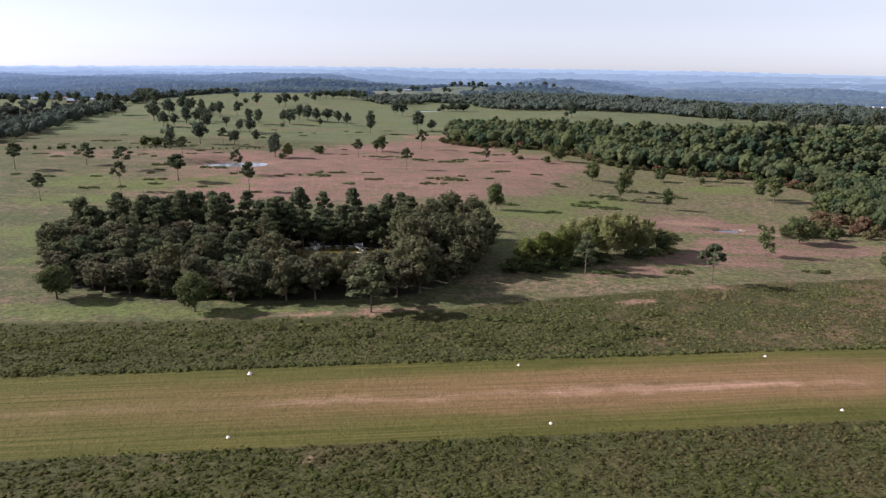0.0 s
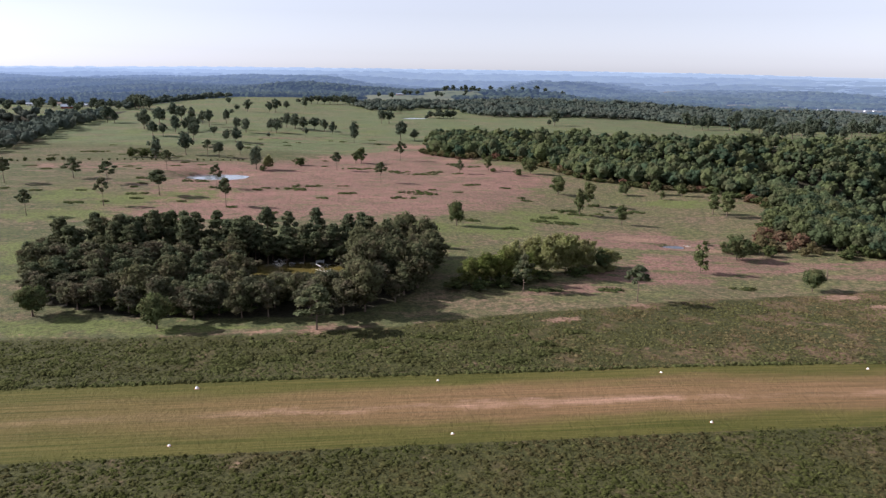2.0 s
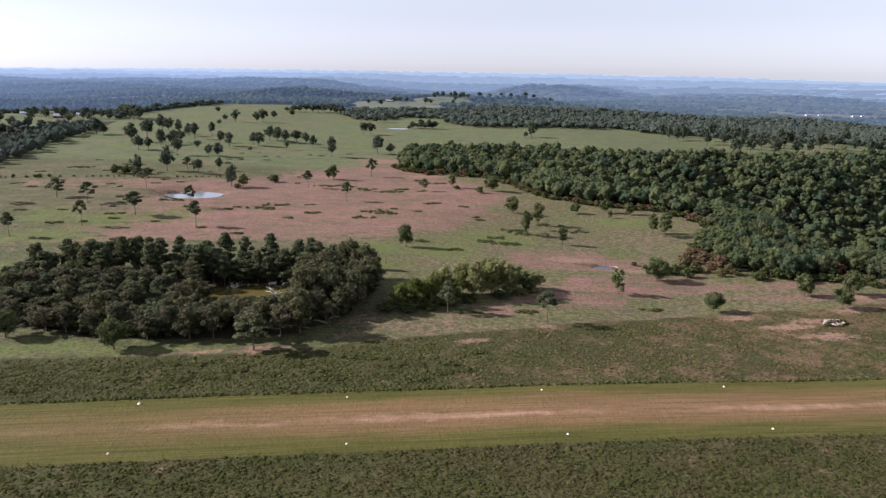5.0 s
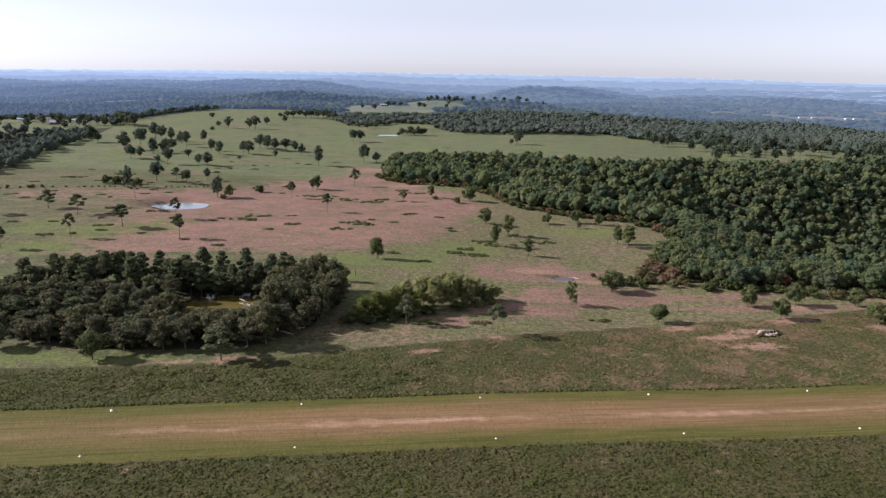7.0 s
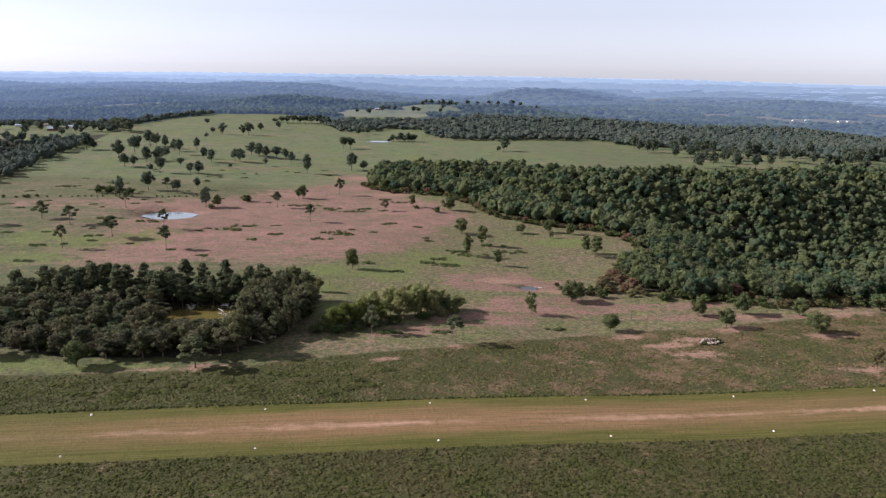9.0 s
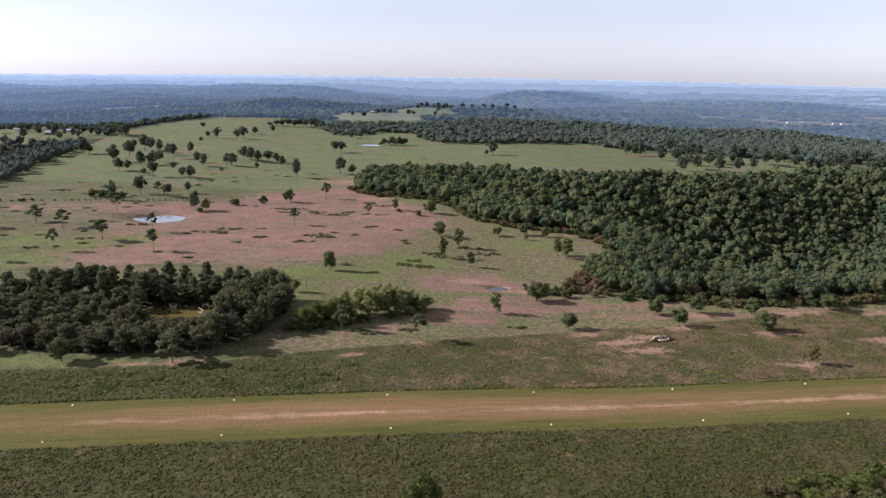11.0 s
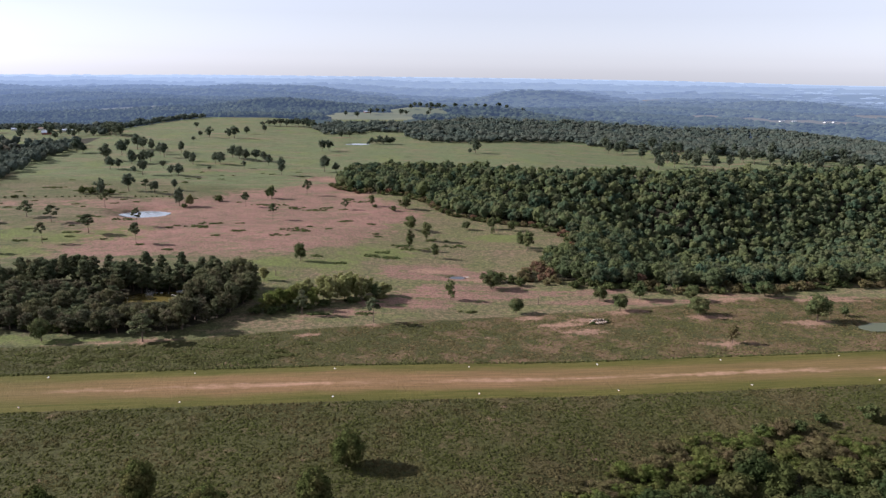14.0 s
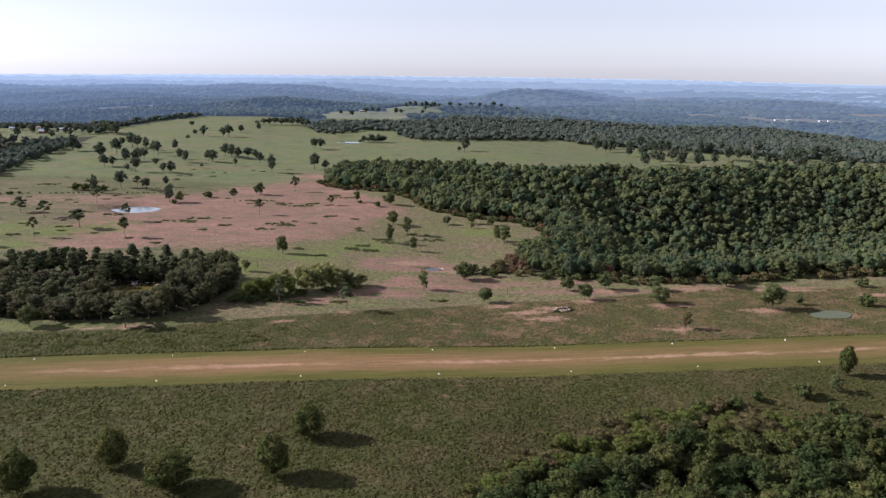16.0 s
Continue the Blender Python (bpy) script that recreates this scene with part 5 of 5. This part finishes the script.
def weed_clumps():
    """Rounded clumps of weeds and grass standing close together in the rough."""
    g = np.random.default_rng(72)
    ring = np.linspace(0, 2 * np.pi, 4, endpoint=False)
    shape = np.concatenate([np.stack([np.cos(ring), np.sin(ring), 0 * ring - 0.15], 1), np.stack([0.72 * np.cos(ring + 0.6), 0.72 * np.sin(ring + 0.6), 0 * ring + 0.62], 1), [[0, 0, 1.0]]])
    tris = [(k, (k + 1) % 4, 4 + k) for k in range(4)] + [((k + 1) % 4, 4 + (k + 1) % 4, 4 + k) for k in range(4)] + [(4 + k, 4 + (k + 1) % 4, 8) for k in range(4)]
    for x0, x1, y0, y1, n, mat, text in ((-110, 345, 16, STRIP_Y - STRIP_HALF - 0.4, 34000, MAT_TUFT, "dense dark weed clumps below the airstrip"),
                                         (-150, 60, STRIP_Y + STRIP_HALF + 0.3, 182, 8000, MAT_TUFT_WEEDS, "dense green weed clumps beyond the airstrip"),
                                         (-150, 430, STRIP_Y + STRIP_HALF - 0.1, STRIP_Y + STRIP_HALF + 0.8, 2600, MAT_TUFT_WEEDS, "unmown rim of taller grass along the airstrip"),
                                         (60, 430, STRIP_Y + STRIP_HALF + 0.3, 226, 11000, MAT_TUFT_NORTH, "dry weed clumps beyond the airstrip")):
        x, y = g.uniform(x0, x1, n), g.uniform(y0, y1, n)
        ok = inside(SOUTH_WOOD, x, y) < 0
        rim = y1 - y0 < 2
        if y0 > STRIP_Y and not rim:
            ok &= inside(ROUGH_NORTH, x, y) > g.uniform(0, 8, n)
        for px, py, rx, ry in DIRT:
            ok &= oval(px, py, rx, ry, x, y) < g.uniform(0, 0.5, n)
        for px, py, rx, ry, _ in PONDS:
            ok &= oval(px, py, rx * 1.4, ry * 1.4, x, y) < 0
        ok &= np.sin(x * 0.09 + 2 * np.sin(y * 0.11)) + np.sin(y * 0.19 + 1.5 * np.sin(x * 0.07)) < g.uniform(0.5, 2.8, n)
        x, y = x[ok], y[ok]
        n = len(x)
        r = 0.28 + 0.55 * g.uniform(0, 1, n) ** 2
        tall = r * g.uniform(0.30, 0.55, n) * (1.6 if rim else 1.0)
        v = shape[None] * np.stack([r, r * g.uniform(0.7, 1.2, n), tall], 1)[:, None, :] * (1 + g.uniform(-0.28, 0.28, (n, 9, 1)))
        v[:, :, 0] += x[:, None]
        v[:, :, 1] += y[:, None]
        v[:, :, 2] += height(x, y)[:, None]
        f = (np.array(tris)[None] + 9 * np.arange(n)[:, None, None]).reshape(-1, 3)
        tagged(new("weed_clumps", mesh_of("weed_clumps", v.reshape(-1, 3), f, mat)), text, "weeds", kind="stuff")


weed_clumps()


# ---- things in the fields ----
def box(bm, cx, cy, cz, sx, sy, sz):
    m = Matrix.Translation((cx, cy, cz)) @ Matrix.Diagonal((sx, sy, sz, 1))
    bmesh.ops.create_cube(bm, size=1, matrix=m)


def rock_pile(x, y):
    rng = random.Random(81)
    top = new("rock_pile")
    top.location = (x, y, z_at(x, y))
    for k in range(46):
        a, r = rng.uniform(0, 6.28), rng.uniform(0, 1) ** 0.6
        px, py = 4.6 * r * math.cos(a), 3.0 * r * math.sin(a)
        s = rng.uniform(0.4, 1.15) * (1.15 - 0.4 * r)
        g = np.random.default_rng(700 + k)
        v, f = ICO[1]
        v = np.round(v * (1 + g.uniform(-0.28, 0.2, (len(v), 1))), 2) * (s, s * rng.uniform(0.6, 1), s * rng.uniform(0.5, 0.8))
        ob = part("rock", mesh_of("rock", v, f, MAT_ROCK if rng.random() < 0.6 else MAT_ROCK_DARK), top)
        ob.matrix_local = pose(px, py, 0.6 + 1.7 * (1 - r) * rng.uniform(0.4, 1.0), rng.uniform(-20, 20), rng.uniform(-20, 20), rng.uniform(0, 360))
    return tagged(top, "heap of pale and weathered rocks in rough grass", "rock pile")


rock_pile(211, 191)
shrubs.plant(216, 192, 1.6, 3.5, "weedy shrub growing at the rock pile", "shrub")
shrubs.plant(208, 189, 1.2, 3.0, "weedy shrub growing at the rock pile", "shrub")


def snag(x, y, tall, label):
    """A dead standing trunk with broken stubs."""
    g = np.random.default_rng(int(x + y))
    pieces = [tube([(0, 0, -0.4), (0.1, 0, tall * 0.5), (0.0, 0.15, tall)], [0.30, 0.22, 0.14], 7)]
    for k in range(4):
        z = tall * (0.45 + 0.13 * k)
        a = g.uniform(0, 6.28)
        q = (0.9 * math.cos(a), 0.9 * math.sin(a))
        pieces.append(tube([(0.05, 0.05, z), (q[0], q[1], z + 0.5)], [0.10, 0.03], 5))
    ob = new("dead_trunk", mesh_of("dead_trunk", *joined(pieces), MAT_BARK, True))
    ob.location = (x, y, z_at(x, y))
    return tagged(ob, label, "dead tree")


snag(190, 226, 4.4, "bare dead trunk standing alone in short grass")
snag(48.5, 272, 4.0, "broken brown trunk standing just behind the pond wood")


def dead_branches(x, y, z, seed, label):
    """Pale fallen limbs reaching out over the water."""
    g = np.random.default_rng(seed)
    pieces = []
    for k in range(9):
        a = g.uniform(0, 6.28)
        l = g.uniform(1.5, 4.0)
        e = (l * math.cos(a), l * math.sin(a), g.uniform(0.4, 3.0))
        mid = (e[0] * 0.5, e[1] * 0.5, e[2] * 0.7)
        pieces.append(tube([(0, 0, -0.3), mid, e], [0.16, 0.11, 0.04], 5))
        for q in range(3):
            s = (e[0] * 0.6 + g.normal() * 0.8, e[1] * 0.6 + g.normal() * 0.8, e[2] + g.uniform(0, 0.8))
            pieces.append(tube([mid, s], [0.07, 0.02], 4))
    ob = new("fallen_tree", mesh_of("fallen_tree", *joined(pieces), MAT_DEADWOOD, True))
    ob.location = (x, y, z)
    return tagged(ob, label, "dead tree")


dead_branches(-14, 246, -3.7, 3, "pale bare fallen tree lying in the muddy pond")
dead_branches(160, 280, z_at(160, 280), 8, "pale fallen dead tree beside a small dark pond").scale = (0.55, 0.55, 0.22)
dead_branches(3.2, 236, -3.6, 5, "pale bare dead tree hanging over the muddy pond")


def dock(x, y, z):
    top = new("dock")
    top.location = (x, y, z)
    for k in range(9):
        bm = bmesh.new()
        box(bm, 0, -1.6 + 0.4 * k, 0.55, 3.0, 0.34, 0.07)
        part("plank", from_bm("plank", bm, MAT_PLANK), top)
    for sx in (-1.3, 1.3):
        for sy in (-1.5, 1.5):
            v, f = tube([(sx, sy, -1.5), (sx, sy, 1.0)], [0.10, 0.10], 8)
            part("pile", mesh_of("pile", v, f, MAT_PLANK, True), top)
    return tagged(top, "small pale plank dock at the edge of the muddy pond", "dock")


dock(0.5, 250.6, -3.7)


def house(name, x, y, turn, long, deep, eave, ridge, wall_mat, roof_mat, label):
    """A gabled building with walls, two roof slopes, a door and windows."""
    top = new(name)
    top.matrix_world = pose(x, y, z_at(x, y) - 0.1, 0, 0, turn)
    bm = bmesh.new()
    hx, hy = long / 2, deep / 2
    pts = [(-hx, -hy, 0), (hx, -hy, 0), (hx, hy, 0), (-hx, hy, 0), (-hx, -hy, eave), (hx, -hy, eave), (hx, hy, eave), (-hx, hy, eave), (-hx, 0, ridge), (hx, 0, ridge)]
    v = [bm.verts.new(p) for p in pts]
    for q in ((0, 1, 5, 4), (2, 3, 7, 6), (1, 2, 6, 9, 5), (3, 0, 4, 8, 7)):
        bm.faces.new([v[k] for k in q])
    part("wall", from_bm("wall", bm, wall_mat), top)
    rise, run = ridge - eave, hy + 0.6
    for side in (-1, 1):
        bm = bmesh.new()
        a = [(-hx - 0.6, 0, ridge + 0.12), (hx + 0.6, 0, ridge + 0.12), (hx + 0.6, side * run, ridge - rise * run / hy + 0.12), (-hx - 0.6, side * run, ridge - rise * run / hy + 0.12)]
        lo = [bm.verts.new(p) for p in a]
        hi = [bm.verts.new((p[0], p[1], p[2] + 0.2)) for p in a]
        bm.faces.new(hi)
        bm.faces.new(lo[::-1])
        for k in range(4):
            bm.faces.new((lo[k], lo[(k + 1) % 4], hi[(k + 1) % 4], hi[k]))
        bmesh.ops.recalc_face_normals(bm, faces=bm.faces)
        part("roof", from_bm("roof", bm, roof_mat), top)
    for k in range(int(long // 4)):
        bm = bmesh.new()
        door = k == int(long // 8)
        box(bm, -hx + 2.2 + 4 * k, -hy - 0.02, 1.05 if door else 1.6, 1.1, 0.10, 2.1 if door else 1.2)
        part("door" if door else "window", from_bm("opening", bm, MAT_SHINGLE if door else MAT_DARKGLASS), top)
    return tagged(top, label, "house" if name == "house" else "barn")


house("barn", -395, 1103, 12, 15, 9, 3.2, 6.0, MAT_REDWALL, MAT_METALROOF, "red barn with a grey metal roof beside trees")
house("house", -383, 1152, -6, 18, 7, 2.4, 3.8, MAT_SIDING, MAT_METALROOF, "long low white building with a metal roof")
house("house", -433, 1178, 10, 12, 7, 2.6, 4.4, MAT_SIDING, MAT_SHINGLE, "white farmhouse with a brown roof")
house("house", -470, 1165, 5, 10, 6, 2.6, 4.2, MAT_SIDING, MAT_METALROOF, "small white house with a metal roof")
house("house", 124, 1752, 8, 17, 9, 3.0, 5.2, MAT_REDWALL, MAT_METALROOF, "lone farm building on a hilltop clearing")
rng = random.Random(91)
for x, y in [(-372, 1096), (-410, 1095), (-418, 1112), (-366, 1128), (-402, 1140), (-420, 1160), (-448, 1152), (-458, 1150), (-440, 1128), (-376, 1064), (-350, 1070), (-345, 1096), (-360, 1040), (-410, 1040), (-436, 1010), (-336, 1050),
             (-480, 1120), (-500, 1080), (-352, 1020), (-330, 1085), (-322, 1100), (-318, 1082)]:
    far_oaks.plant(x, y, rng.uniform(7, 12), rng.uniform(7, 12), "dark green tree beside the farm buildings", group="farmyard trees")
for x, y, h, w in [(-292, 1088, 15, 14), (-282, 1076, 16, 14), (-271, 1064, 15, 13), (-301, 1104, 16, 15), (-284, 1100, 13, 12), (-312, 1116, 13, 12)]:
    far_oaks.plant(x, y, h, w, "large dark tree at the edge of the farmyard", group="farmyard trees")
for x, y, h, w in [(-80, 1278, 6, 9), (-68, 1282, 9, 11), (-58, 1285, 10, 12), (-48, 1288, 11, 13), (-36, 1286, 10, 12), (-26, 1284, 11, 12), (-14, 1280, 11, 13), (-4, 1272, 12, 13), (8, 1262, 12, 14), (16, 1250, 12, 13), (-20, 1300, 12, 13), (0, 1300, 12, 14)]:
    far_oaks.plant(x, y, h, w, "dark tree in a thicket at the top of the pasture", group="pasture top thicket")
for x, y in [(255, 1884), (268, 1870), (238, 1800), (300, 1864), (320, 1852), (335, 1870), (362, 1850), (390, 1868), (420, 1850), (445, 1856), (480, 1842), (500, 1834), (540, 1815), (282, 1822), (294, 1832), (304, 1806), (312, 1838),
             (286, 1762), (276, 1730), (130, 1662), (162, 1702), (98, 1604), (220, 1716), (205, 1690), (148, 1750), (70, 1640)]:
    far_oaks.plant(x, y, rng.uniform(8, 12), rng.uniform(9, 13), "dark green tree on the hilltop clearing", group="hilltop trees")
for x, y, turn, long in [(1700, 2492, 10, 22), (1745, 2485, -15, 16), (1842, 2436, 20, 20), (1870, 2428, 5, 12), (1300, 2052, 30, 11)]:
    house("barn", x, y, turn, long, 8, 2.8, 4.6, MAT_PLANK, MAT_METALROOF, "pale farm building far off in the valley")
